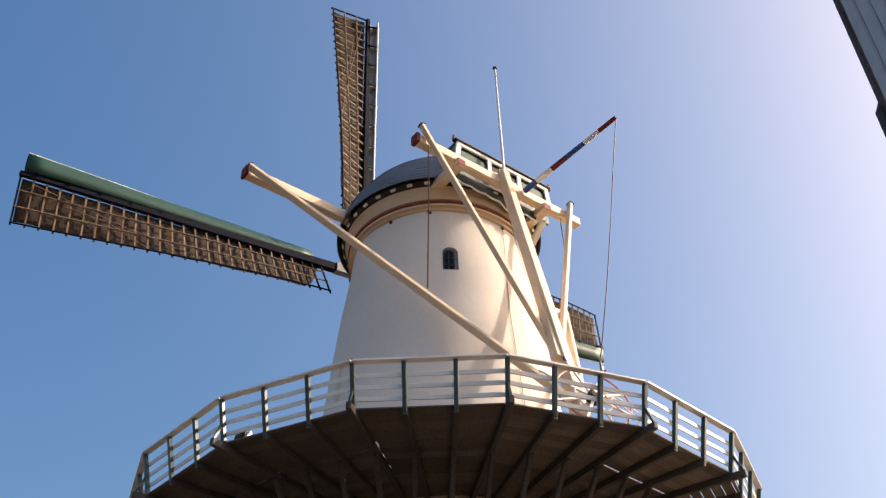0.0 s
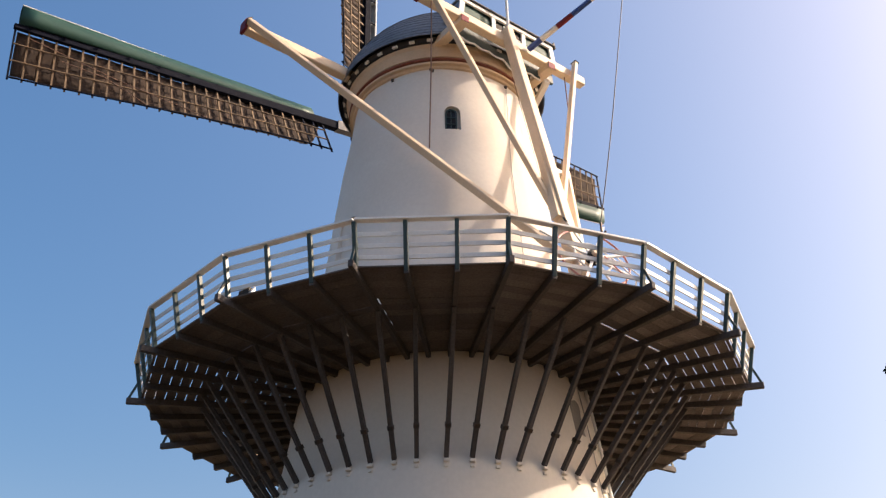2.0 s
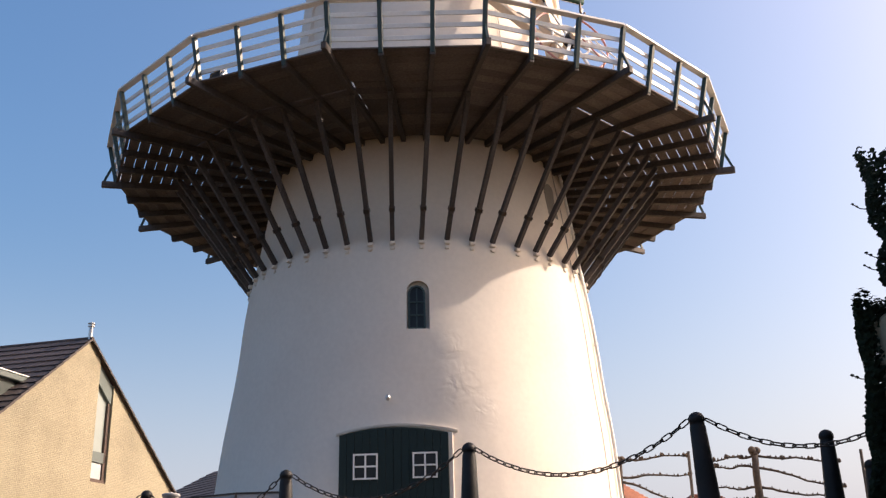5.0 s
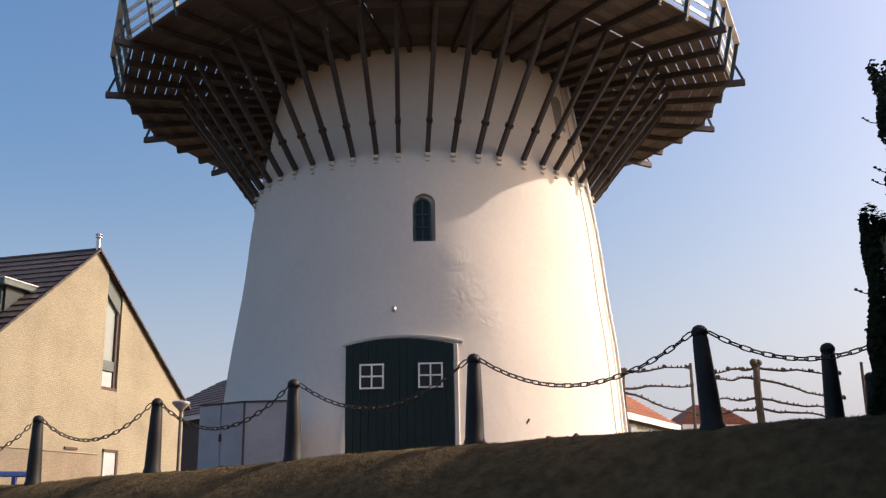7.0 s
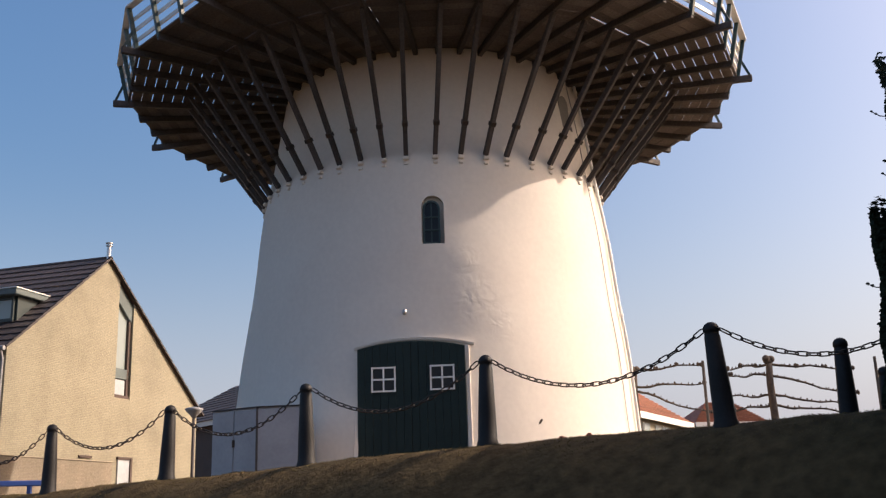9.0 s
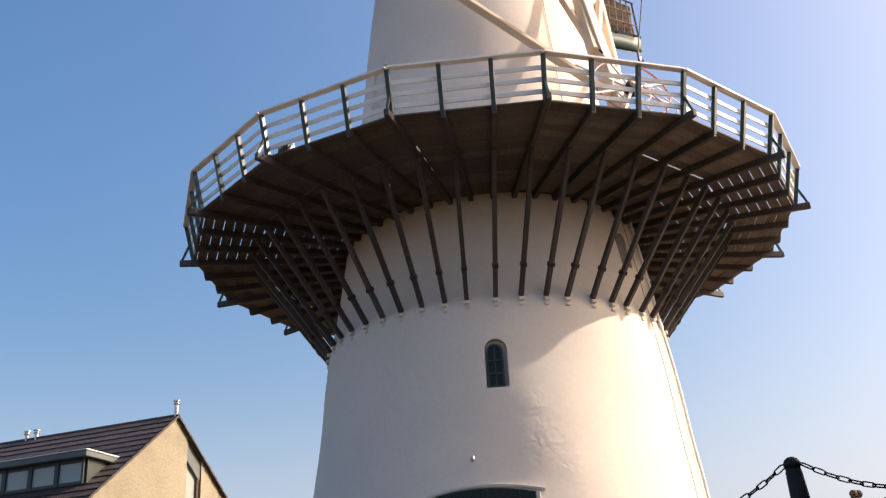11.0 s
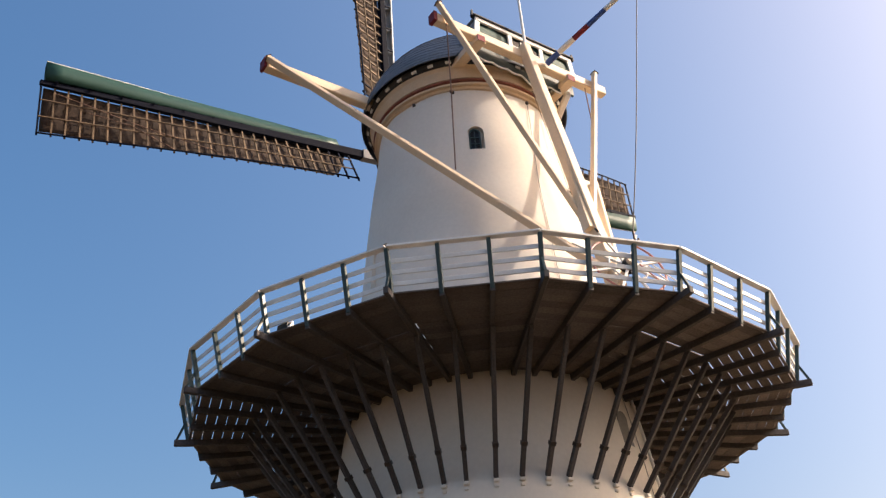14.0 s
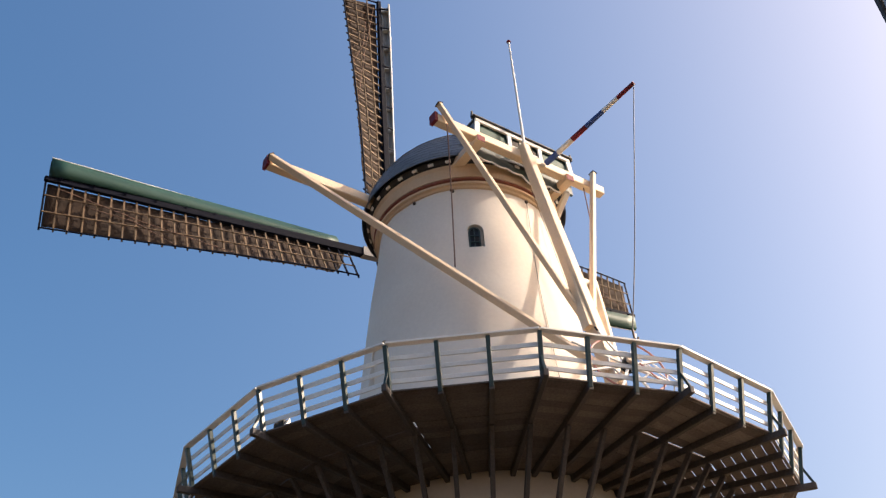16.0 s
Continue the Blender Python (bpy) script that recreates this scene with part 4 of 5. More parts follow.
# ---------------------------------------------------------------- brick house beside the mill
def brick_material(base, name):
    m = base.copy()
    m.name = name
    n, l = m.node_tree.nodes, m.node_tree.links
    b = n["Principled BSDF"]
    coord = n.new("ShaderNodeTexCoord")
    sep, com = n.new("ShaderNodeSeparateXYZ"), n.new("ShaderNodeCombineXYZ")
    add = n.new("ShaderNodeMath")
    l.new(coord.outputs["Object"], sep.inputs[0])
    l.new(sep.outputs["X"], add.inputs[0])
    l.new(sep.outputs["Y"], add.inputs[1])
    l.new(add.outputs[0], com.inputs["X"])
    l.new(sep.outputs["Z"], com.inputs["Y"])
    tex = n.new("ShaderNodeTexBrick")
    tex.inputs["Scale"].default_value = 1.0
    tex.inputs["Brick Width"].default_value, tex.inputs["Row Height"].default_value = 0.165, 0.049
    tex.inputs["Mortar Size"].default_value = 0.008
    tex.inputs["Color1"].default_value, tex.inputs["Color2"].default_value = (1.04, 1.02, 1.0, 1), (0.92, 0.90, 0.87, 1)
    tex.inputs["Mortar"].default_value = (0.80, 0.81, 0.83, 1)
    l.new(com.outputs[0], tex.inputs["Vector"])
    mul = n.new("ShaderNodeMix")
    mul.data_type, mul.blend_type = "RGBA", "MULTIPLY"
    mul.inputs["Factor"].default_value = 1.0
    src = b.inputs["Base Color"].links[0].from_socket
    l.new(src, mul.inputs["A"])
    l.new(tex.outputs["Color"], mul.inputs["B"])
    l.new(mul.outputs["Result"], b.inputs["Base Color"])
    bn = n.new("ShaderNodeBump")
    bn.inputs["Strength"].default_value, bn.inputs["Distance"].default_value, bn.invert = 0.5, 0.01, True
    l.new(tex.outputs["Fac"], bn.inputs["Height"])
    l.new(b.inputs["Normal"].links[0].from_socket, bn.inputs["Normal"])
    l.new(bn.outputs["Normal"], b.inputs["Normal"])
    return m


COURSED = brick_material(BRICK, "coursed_buff_brick")
COURSED_SHADED = brick_material(SHADEDBRICK, "coursed_shaded_brick")


def tile_courses(parent, p_low, p_high, along, n, mat, thick=0.03, lift=0.015, name="tile_course"):
    """Overlapping courses of tiles from the eave line up to the ridge, each with its row of rolls."""
    p_low, p_high, along = Vector(p_low), Vector(p_high), Vector(along)
    up = (p_high - p_low) / n
    nrm = along.cross(up).normalized()
    if nrm.z < 0:
        nrm = -nrm
    ln = along.length
    cols = int(ln / 0.30)
    for k in range(n):
        a = p_low + up * k
        bm = B()
        low, high, lowb = [], [], []
        for c in range(cols * 4 + 1):
            f = c / (cols * 4)
            wave = 0.007 * math.cos(2 * math.pi * c / 4)
            low.append(bm.verts.new(a - up * 0.12 + along * f + nrm * (thick + lift + wave)))
            lowb.append(bm.verts.new(a - up * 0.12 + along * f + nrm * (lift * 0.2 + wave)))
            high.append(bm.verts.new(a + up * 1.0 + along * f + nrm * (lift * 0.4 + wave)))
        for c in range(cols * 4):
            bm.faces.new((low[c], low[c + 1], high[c + 1], high[c]))
            bm.faces.new((lowb[c], lowb[c + 1], low[c + 1], low[c]))
        local_part(name, bm, mat, parent)


def build_house():
    g = Vector((0.292, 0.956, 0))
    inw = Vector((-0.956, 0.292, 0))
    house = thing("brick_house", "buff brick house with a dark tiled roof and slot window", "house")
    m = Matrix.Identity(4)
    for i, c in enumerate((g, inw, Vector((0, 0, 1)))):
        m.col[i][:3] = c
    m.translation = (-15.35, 7.82, -0.53)
    house.matrix_basis = m @ Matrix.Diagonal((1.33, 1.33, 1.33, 1))
    W, AX, ZL, ZR, ZA, D = 9.83, 4.21, 6.36, 5.45, 9.69, 13.0
    # gable with its slot window cut through: built from pieces round the opening
    wx0, wx1, wz0 = 4.90, 5.72, 5.42
    top = lambda x: ZA - (ZA - ZR) * (x - AX) / (W - AX)
    th = (0, 0.28, 0)
    wall = local_part("wall", prism(B(), [(0, 0, -0.5), (wx0, 0, -0.5), (wx0, 0, top(wx0)), (AX, 0, ZA), (0, 0, ZL)], th), COURSED, house, "buff brick gable wall")
    local_part("wall", prism(B(), [(wx1, 0, -0.5), (W, 0, -0.5), (W, 0, ZR), (wx1, 0, top(wx1))], th), COURSED, house)
    local_part("wall", prism(B(), [(wx0 + 0.002, 0.001, -0.5), (wx1 - 0.002, 0.001, -0.5), (wx1 - 0.002, 0.001, wz0), (wx0 + 0.002, 0.001, wz0)], th), COURSED, house)
    local_part("wall", prism(B(), [(0.002, 0.285, -0.5), (0.002, D, -0.5), (0.002, D, ZL), (0.002, 0.285, ZL)], (0.28, 0, 0)), COURSED, house)
    local_part("wall", prism(B(), [(W - 0.002, 0.285, -0.5), (W - 0.002, D, -0.5), (W - 0.002, D, ZR), (W - 0.002, 0.285, ZR)], (-0.28, 0, 0)), COURSED, house)
    local_part("wall", prism(B(), [(0.3, D, -0.5), (W - 0.3, D, -0.5), (W - 0.3, D, ZR), (AX, D, ZA), (0.3, D, ZL)], (0, -0.28, 0)), COURSED, house)
    win = local_part("window", prism(B(), [(wx0, 0.15, wz0), (wx1, 0.15, wz0), (wx1, 0.15, top(wx1) - 0.5), (wx0, 0.15, top(wx0) - 0.5)], (0, 0.03, 0)), HOUSEPANE, house, "tall narrow gable window in a dark brown frame")
    for x in (wx0 + 0.03, wx1 - 0.06):
        local_part("frame", bar(B(), (x, 0.12, wz0), (x, 0.12, top(x) - 0.66), 0.07 if x < 5.4 else 0.14, 0.10, up=(0, 1, 0)), BROWNWOOD if x > 5.4 else WHITE, win)
    local_part("frame", block(B(), ((wx0 + wx1) / 2, 0.10, wz0 + 0.05), (wx1 - wx0, 0.14, 0.10)), BROWNWOOD, win)
    local_part("spandrel", block(B(), ((wx0 + wx1) / 2, 0.11, wz0 + 0.78), (wx1 - wx0 - 0.02, 0.08, 0.32)), CHEEK, win)
    local_part("spandrel", prism(B(), [(wx0 + 0.01, 0.05, top(wx0) - 0.66), (wx1 - 0.01, 0.05, top(wx1) - 0.66), (wx1 - 0.01, 0.05, top(wx1) - 0.06), (wx0 + 0.01, 0.05, top(wx0) - 0.06)], (0, 0.1, 0)), CHEEK, win)
    local_part("blind", block(B(), ((wx0 + wx1) / 2 - 0.04, 0.13, wz0 + 0.36), (wx1 - wx0 - 0.2, 0.02, 0.46)), PALE, win)
    # roof
    roof = local_part("roof", prism(B(), [(-0.14, -0.06, ZL - 0.09), (AX, -0.06, ZA + 0.02), (W + 0.25, -0.06, ZR - 0.16), (W + 0.25, -0.06, ZR - 0.21), (AX, -0.06, ZA - 0.03), (-0.14, -0.06, ZL - 0.14)], (0, D + 0.2, 0)), BROWNWOOD, house, "dark brown tiled gable roof")
    tile_courses(roof, (-0.16, -0.08, ZL - 0.10), (AX, -0.08, ZA + 0.03), (0, D + 0.3, 0), 15, TILE)
    tile_courses(roof, (W + 0.3, D + 0.14, ZR - 0.19), (AX, D + 0.14, ZA + 0.03), (0, -D - 0.22, 0), 17, TILE)
    ridge = B()
    tube(ridge, [(AX, -0.09, ZA + 0.03), (AX, D, ZA + 0.03)], 0.06, 10)
    local_part("ridge", ridge, TILE, roof)
    # verge tiles on the gable's edges
    for (xa, za), (xb, zb) in (((-0.16, ZL - 0.09), (AX, ZA + 0.03)), ((W + 0.3, ZR - 0.18), (AX, ZA + 0.03))):
        nv = 16
        for k in range(nv):
            a, b = k / nv, (k + 1.15) / nv
            local_part("verge_tile", bar(B(), (xa + (xb - xa) * a, -0.10, za + (zb - za) * a - 0.0), (xa + (xb - xa) * b, -0.10, za + (zb - za) * b - 0.02), 0.05, 0.06), TILE, roof)
    # flue on the ridge
    flue = local_part("flue", lathe(B(), [(0.068, ZA), (0.068, ZA + 0.33), (0.058, ZA + 0.34), (0.058, ZA + 0.40), (0.105, ZA + 0.41), (0.105, ZA + 0.44), (0.068, ZA + 0.45), (0.068, ZA + 0.49), (0.112, ZA + 0.50), (0.112, ZA + 0.53), (0.02, ZA + 0.55)], 16), STEEL, house, "bright steel flue")
    flue.location = (AX, 0.0, 0)
    for y in (5.52, 5.92):
        f = new("flue", flue.data)
        f.parent = house
        f.location = (AX, y, -0.20)
    # flat-roofed dormer on the near slope
    z0, xf = 7.92, 1.0
    dorm = local_part("dormer", prism(B(), [(xf, 0.60, 7.0), (xf, 0.60, z0), (2.35, 0.60, z0)], (0, 4.0, 0)), DORMER, house, "flat-roofed dormer with dark green cheeks")
    local_part("dormer_roof", block(B(), (1.58, 2.62, z0 + 0.09), (1.75, 4.35, 0.18), bevel=0.02), CHEEK, dorm)
    local_part("white_edge", block(B(), (1.58, 2.62, z0 + 0.195), (1.80, 4.40, 0.03)), WHITE, dorm)
    for k in range(4):
        y = 1.15 + 0.95 * k
        pane = local_part("dormer_window", block(B(), (xf - 0.01, y, 7.56), (0.03, 0.82, 0.60)), HOUSEPANE, dorm)
        for e in (-0.44, 0.44):
            local_part("frame", bar(B(), (xf - 0.04, y + e, 7.2), (xf - 0.04, y + e, z0), 0.09, 0.07, up=(0, 1, 0)), DORMER, pane)
        for z in (7.24, 7.87):
            local_part("frame", bar(B(), (xf - 0.035, y - 0.40, z), (xf - 0.035, y + 0.40, z), 0.07, 0.09), DORMER, pane)
    local_part("down_pipe", tube(B(), [(2.0, 0.54, z0), (1.92, 0.52, z0 - 0.12), (1.85, 0.54, z0 - 0.26)], 0.03, 8), STEEL, dorm)
    # gutter and rain pipe at the near eave, window below it
    local_part("gutter", tube(B(), [(-0.22, -0.1, ZL - 0.14), (-0.22, D, ZL - 0.14)], 0.065, 8), GREYWALL, house)
    local_part("rain_pipe", tube(B(), [(-0.16, 0.06, ZL - 0.18), (-0.07, 0.06, ZL - 0.40), (-0.07, 0.06, 0)], 0.04, 8), GREYWALL, house)
    low = local_part("window", block(B(), (-0.005, 1.75, 4.95), (0.03, 1.5, 1.6)), HOUSEPANE, house, "dark framed window under the eave")
    for y in (1.0, 1.75, 2.5):
        local_part("frame", bar(B(), (-0.03, y, 4.15), (-0.03, y, 5.75), 0.09, 0.07, up=(0, 1, 0)), BROWNWOOD, low)
    for z in (4.15, 5.75):
        local_part("frame", bar(B(), (-0.035, 0.95, z), (-0.035, 2.55, z), 0.07, 0.10), BROWNWOOD, low)
    door = local_part("door", block(B(), (5.52, -0.01, 2.5), (0.62, 0.06, 2.1)), PALE, house, "white door with a dark frame")
    local_part("door_frame", bar(B(), (5.87, -0.03, 1.4), (5.87, -0.03, 3.60), 0.10, 0.10, up=(0, 1, 0)), BROWNWOOD, door)
    local_part("door_frame", bar(B(), (5.17, -0.03, 3.57), (5.92, -0.03, 3.57), 0.08, 0.08), BROWNWOOD, door)
    local_part("vent", block(B(), (3.6, -0.02, 3.55), (0.6, 0.05, 0.07)), BROWNWOOD, house)


build_house()


def build_garden_wall():
    a, b = Vector((-15.13, 5.12, 0)), Vector((-12.93, 12.33, 0))
    d = (b - a).normalized()
    n = Vector((d.y, -d.x, 0))
    w = thing("garden_wall", "low buff brick garden wall", "wall")
    w.matrix_basis = Matrix.Translation(a) @ d.to_track_quat("X", "Z").to_matrix().to_4x4()
    ln = (b - a).length
    # brick and coping use the darkened copy, as if turned from the sun
    local_part("brickwork", block(B(), (ln / 2, 0, 1.95), (ln, 0.22, 3.9)), COURSED_SHADED, w)
    local_part("coping", block(B(), (ln / 2, 0, 3.935), (ln + 0.05, 0.26, 0.05), bevel=0.015), SHADEDBRICK, w)


build_garden_wall()


def build_street_lamp():
    x, y = -8.5, 7.35
    z0 = 2.2
    s = thing("street_lamp", "street lamp with a pale round shade on a grey pole", "street lamp", at=(x, y, z0))
    local_part("pole", tube(B(), [(0, 0, -1.5), (0, 0, 2.95)], 0.06, 10, 0.05), TARRED, s, smooth=True)
    local_part("shade", lathe(B(), [(0.06, 2.84), (0.11, 2.93), (0.27, 3.08), (0.31, 3.15), (0.29, 3.19), (0.05, 3.24)], 24), SHEDWHITE, s, "pale dish-shaped shade", smooth=True)


build_street_lamp()


def build_barrier():
    a, b = Vector((-9.6, -9.85, 0)), Vector((-7.2, -8.9, 0))
    za, zb = 2.36, 2.36
    s = thing("barrier_rail", "low blue painted barrier rail on short posts", "barrier", at=(a.x, a.y, 2.1))
    d = b - a
    local_part("rail", bar(B(), (0, 0, za - 2.1), (d.x, d.y, zb - 2.1), 0.09, 0.10, bevel=0.015), BLUE, s)
    for f in (0.1, 0.5, 0.9):
        local_part("post", bar(B(), (d.x * f, d.y * f, -0.4), (d.x * f, d.y * f, 0.22), 0.07, 0.07, up=(0, 1, 0)), BLUE, s)


build_barrier()


def build_shed():
    c, a, b = Vector((-3.73, -6.92, 0)), Vector((-4.78, -6.25, 0)), Vector((-2.74, -7.02, 0))
    back = (Vector((-3.95, -4.45, 0)), Vector((-3.08, -5.3, 0)))
    s = thing("meter_cabinet", "white boarded cabinet built against the mill with dark edging", "cabinet", at=(-4.0, -6.0, 2.2))
    o = Vector((-4.0, -6.0, 2.2))
    z0, z1 = 1.9, 3.82
    body = local_part("body", prism(B(), [Vector((p.x, p.y, z0)) - o for p in (c, a, *back, b)], (0, 0, z1 - z0)), SHEDWHITE, s, "white board panels")
    for p, q in ((c, a), (c, b)):
        d = (q - p).normalized()
        out = Vector((d.y, -d.x, 0))
        if out.y > 0:
            out = -out
        for k in range(2):
            f0, f1 = k * 0.5 + 0.012, k * 0.5 + 0.488
            pa, pb = p.lerp(q, f0), p.lerp(q, f1)
            if p is c and q is b:
                if k:
                    continue
                pa, pb = p.lerp(q, 0.02), p.lerp(q, 0.98)
            mid = (pa + pb) / 2 + out * 0.012
            local_part("panel", prism(B(), [Vector((v.x, v.y, z0)) + out * 0.004 - o for v in (pa, pb)] + [Vector((v.x, v.y, z1 - 0.03)) + out * 0.004 - o for v in (pb, pa)], out * 0.02), SHEDWHITE, s)
        local_part("edging", bar(B(), Vector((p.x, p.y, z1 + 0.01)) + out * 0.02 - o, Vector((q.x, q.y, z1 + 0.01)) + out * 0.02 - o, 0.04, 0.025), TARRED, s)
    local_part("edging", bar(B(), Vector((c.x, c.y, z0)) - o + Vector((0, -0.015, 0)), Vector((c.x, c.y, z1)) - o + Vector((0, -0.015, 0)), 0.045, 0.045, up=(0, 1, 0)), TARRED, s)
    m = c.lerp(a, 0.5) + Vector((-0.015, -0.04, 0))
    local_part("hasp", bar(B(), Vector((m.x, m.y, 3.05)) - o, Vector((m.x, m.y, 3.2)) - o, 0.05, 0.03, up=(0, 1, 0)), IRON, s)
    local_part("roof", prism(B(), [Vector((p.x, p.y, z1 + 0.006)) - o for p in (c, a, *back, b)], (0, 0, 0.02)), TARRED, s)


build_shed()


# ---------------------------------------------------------------- houses in the distance
def far_house(name, label, origin, heading, width, depth, eave, ridge, roof_mat, wall_mat, base=0.0, windows=3):
    """A plain house with a pitched roof, ridge along its local x."""
    h = thing(name, label, "house")
    h.matrix_basis = Matrix.Translation(origin) @ pose(0, 0, 0, 0, 0, heading)
    wall = local_part("wall", prism(B(), [(0, 0, base), (0, depth, base), (0, depth, eave), (0, depth / 2, ridge), (0, 0, eave)], (width, 0, 0)), wall_mat, h)
    rf = local_part("roof", prism(B(), [(-0.3, -0.35, eave - 0.25), (-0.3, depth / 2, ridge + 0.02), (-0.3, depth + 0.35, eave - 0.25), (-0.3, depth + 0.35, eave - 0.12), (-0.3, depth / 2, ridge + 0.16), (-0.3, -0.35, eave - 0.12)], (width + 0.6, 0, 0)), roof_mat, h)
    tile_courses(rf, (-0.3, -0.4, eave - 0.13), (-0.3, depth / 2, ridge + 0.17), (width + 0.6, 0, 0), 12, roof_mat)
    local_part("fascia", block(B(), (width / 2, -0.38, eave - 0.28), (width + 0.6, 0.05, 0.30)), WHITE, h)
    for k in range(windows):
        x = width * (k + 0.5) / windows
        w = local_part("window", block(B(), (x, -0.01, eave - 1.0), (width / windows * 0.6, 0.06, 0.95)), HOUSEPANE, h)
        local_part("frame", block(B(), (x, -0.03, eave - 0.5), (width / windows * 0.66, 0.06, 0.07)), WHITE, w)
        local_part("frame", block(B(), (x, -0.03, eave - 1.5), (width / windows * 0.66, 0.06, 0.07)), WHITE, w)
        local_part("frame", bar(B(), (x, -0.035, eave - 1.5), (x, -0.035, eave - 0.5), 0.07, 0.05, up=(0, 1, 0)), WHITE, w)
    return h


def hip_house(label, e0, e1, depth, eave, r0, r1, ridge, gable_left):
    """A house seen along its eave from e0 to e1, its roof running up to a short ridge and down a hip at the far end."""
    e0, e1 = Vector(e0), Vector(e1)
    d = (e1 - e0).normalized()
    n = Vector((-d.y, d.x))
    h = thing("distant_house", label, "house", at=(e0.x, e0.y, 0))
    P = lambda a, b, z: Vector((d.x * a + n.x * b, d.y * a + n.y * b, z))
    ln = (e1 - e0).length
    local_part("wall", prism(B(), [P(0.3, 0.3, -0.5), P(ln - 0.3, 0.3, -0.5), P(ln - 0.3, depth - 0.3, -0.5), P(0.3, depth - 0.3, -0.5)], (0, 0, eave + 0.4)), BROWNWOOD if gable_left else BRICK, h)
    bm = B()
    A, Bc, C, D = (bm.verts.new(P(*q, eave)) for q in ((0, 0), (ln, 0), (ln, depth), (0, depth)))
    R0, R1 = bm.verts.new(P(r0, depth / 2, ridge)), bm.verts.new(P(r1, depth / 2, ridge))
    for f in ((A, Bc, R1, R0), (Bc, C, R1), (C, D, R0, R1), (D, A, R0), (D, C, Bc, A)):
        bm.faces.new(f)
    rf = local_part("roof", bm, REDTILE, h, "orange-red tiled hipped roof")
    rows = 14
    for k in range(rows):
        f = (k + 0.1) / rows
        a, b = P(0, 0, eave).lerp(P(r0, depth / 2, ridge), f), P(ln, 0, eave).lerp(P(r1, depth / 2, ridge), f)
        up = Vector((0, -0.02, 0.03))
        local_part("tile_course", bar(B(), a + up, b + up, 0.05, 0.05), REDTILE, rf)
    local_part("fascia", bar(B(), P(0, -0.03, eave - 0.12), P(ln, -0.03, eave - 0.12), 0.06, 0.30), WHITE, h)
    for k in range(4):
        x = ln * (k + 0.5) / 4
        w = local_part("window", prism(B(), [P(x - ln / 11, 0.27, eave - 1.5), P(x + ln / 11, 0.27, eave - 1.5), P(x + ln / 11, 0.27, eave - 0.4), P(x - ln / 11, 0.27, eave - 0.4)], (0.0, -0.03, 0)), HOUSEPANE, h)
        local_part("frame", bar(B(), P(x, 0.22, eave - 1.5), P(x, 0.22, eave - 0.4), 0.08, 0.08, up=(0, 1, 0)), WHITE, w)


far_house("distant_house", "distant house with a dark tiled roof and brown wall", (-18.3, 37.3, 0), -52, 13.0, 11.6, 7.3, 10.3, TILE, BROWNWOOD, windows=0)
hip_house("distant house with an orange-red hipped roof and white fascia", (7.3, 15.2), (13.48, 26.54), 4.8, 5.85, 2.0, 10.3, 7.6, False)
hip_house("small distant house with an orange-red hipped roof", (14.06, 28.34), (18.44, 29.22), 3.6, 6.05, 1.6, 3.2, 7.35, True)


# ---------------------------------------------------------------- pleached limes and stakes
def build_lime(x, y, seed, left, right, top, tiers, label):
    rng = random.Random(seed)
    z0 = ground_z(x, y)
    t = thing("pleached_lime", label, "tree", "pleached limes behind the mill", at=(x, y, z0))
    d = Vector((0.965, -0.26, 0))
    h = top + 0.08 - z0
    local_part("trunk", tube(B(), [(0, 0, -0.2), (0.02, 0, h * 0.4), (-0.02, 0.01, h * 0.8), (0.01, 0, h)], 0.13, 10, 0.10), BARK, t, "knobbly pruned trunk", smooth=True)
    bm = B()
    for k in range(5):
        bmesh.ops.create_icosphere(bm, subdivisions=2, radius=rng.uniform(0.09, 0.14), matrix=Matrix.Translation((rng.uniform(-0.1, 0.1), rng.uniform(-0.05, 0.05), h + rng.uniform(-0.05, 0.08))))
    local_part("pollard_head", bm, BARK, t, smooth=True)
    for side, reach in ((-1, left), (1, right)):
        if reach <= 0:
            continue
        for k, (below, drop_left, drop_right) in enumerate(tiers):
            zf, drop = h - below, drop_left if side < 0 else drop_right
            pts = []
            r = reach * rng.uniform(0.85, 1.02)
            n = 12
            for q in range(n + 1):
                f = q / n
                pts.append(d * side * r * f + Vector((0, 0, zf - drop * f * (1.2 - 0.2 * f) + 0.035 * math.sin(f * 9 + k * 2 + seed) + rng.uniform(-0.018, 0.018))))
            br = local_part("branch", tube(B(), pts, 0.042, 7, 0.020), BARK, t, smooth=True)
            kb = B()
            for q in range(1, n + 1):
                knob = q == n or (k == 0 and q % 4 == 0)
                for _ in range(5 if knob else rng.choice((1, 1, 2))):
                    p = pts[q] + d * rng.uniform(-0.06, 0.06) + Vector((0, 0, rng.uniform(0.02, 0.05)))
                    big = rng.uniform(0.045, 0.07) if knob else rng.uniform(0.02, 0.042)
                    bmesh.ops.create_icosphere(kb, subdivisions=1, radius=big, matrix=Matrix.Translation(p) @ Matrix.Diagonal((0.8, 0.8, 1.25, 1)))
            tagged(local_part("knuckle_growth", kb, BARK, br, smooth=True), kind="stuff")


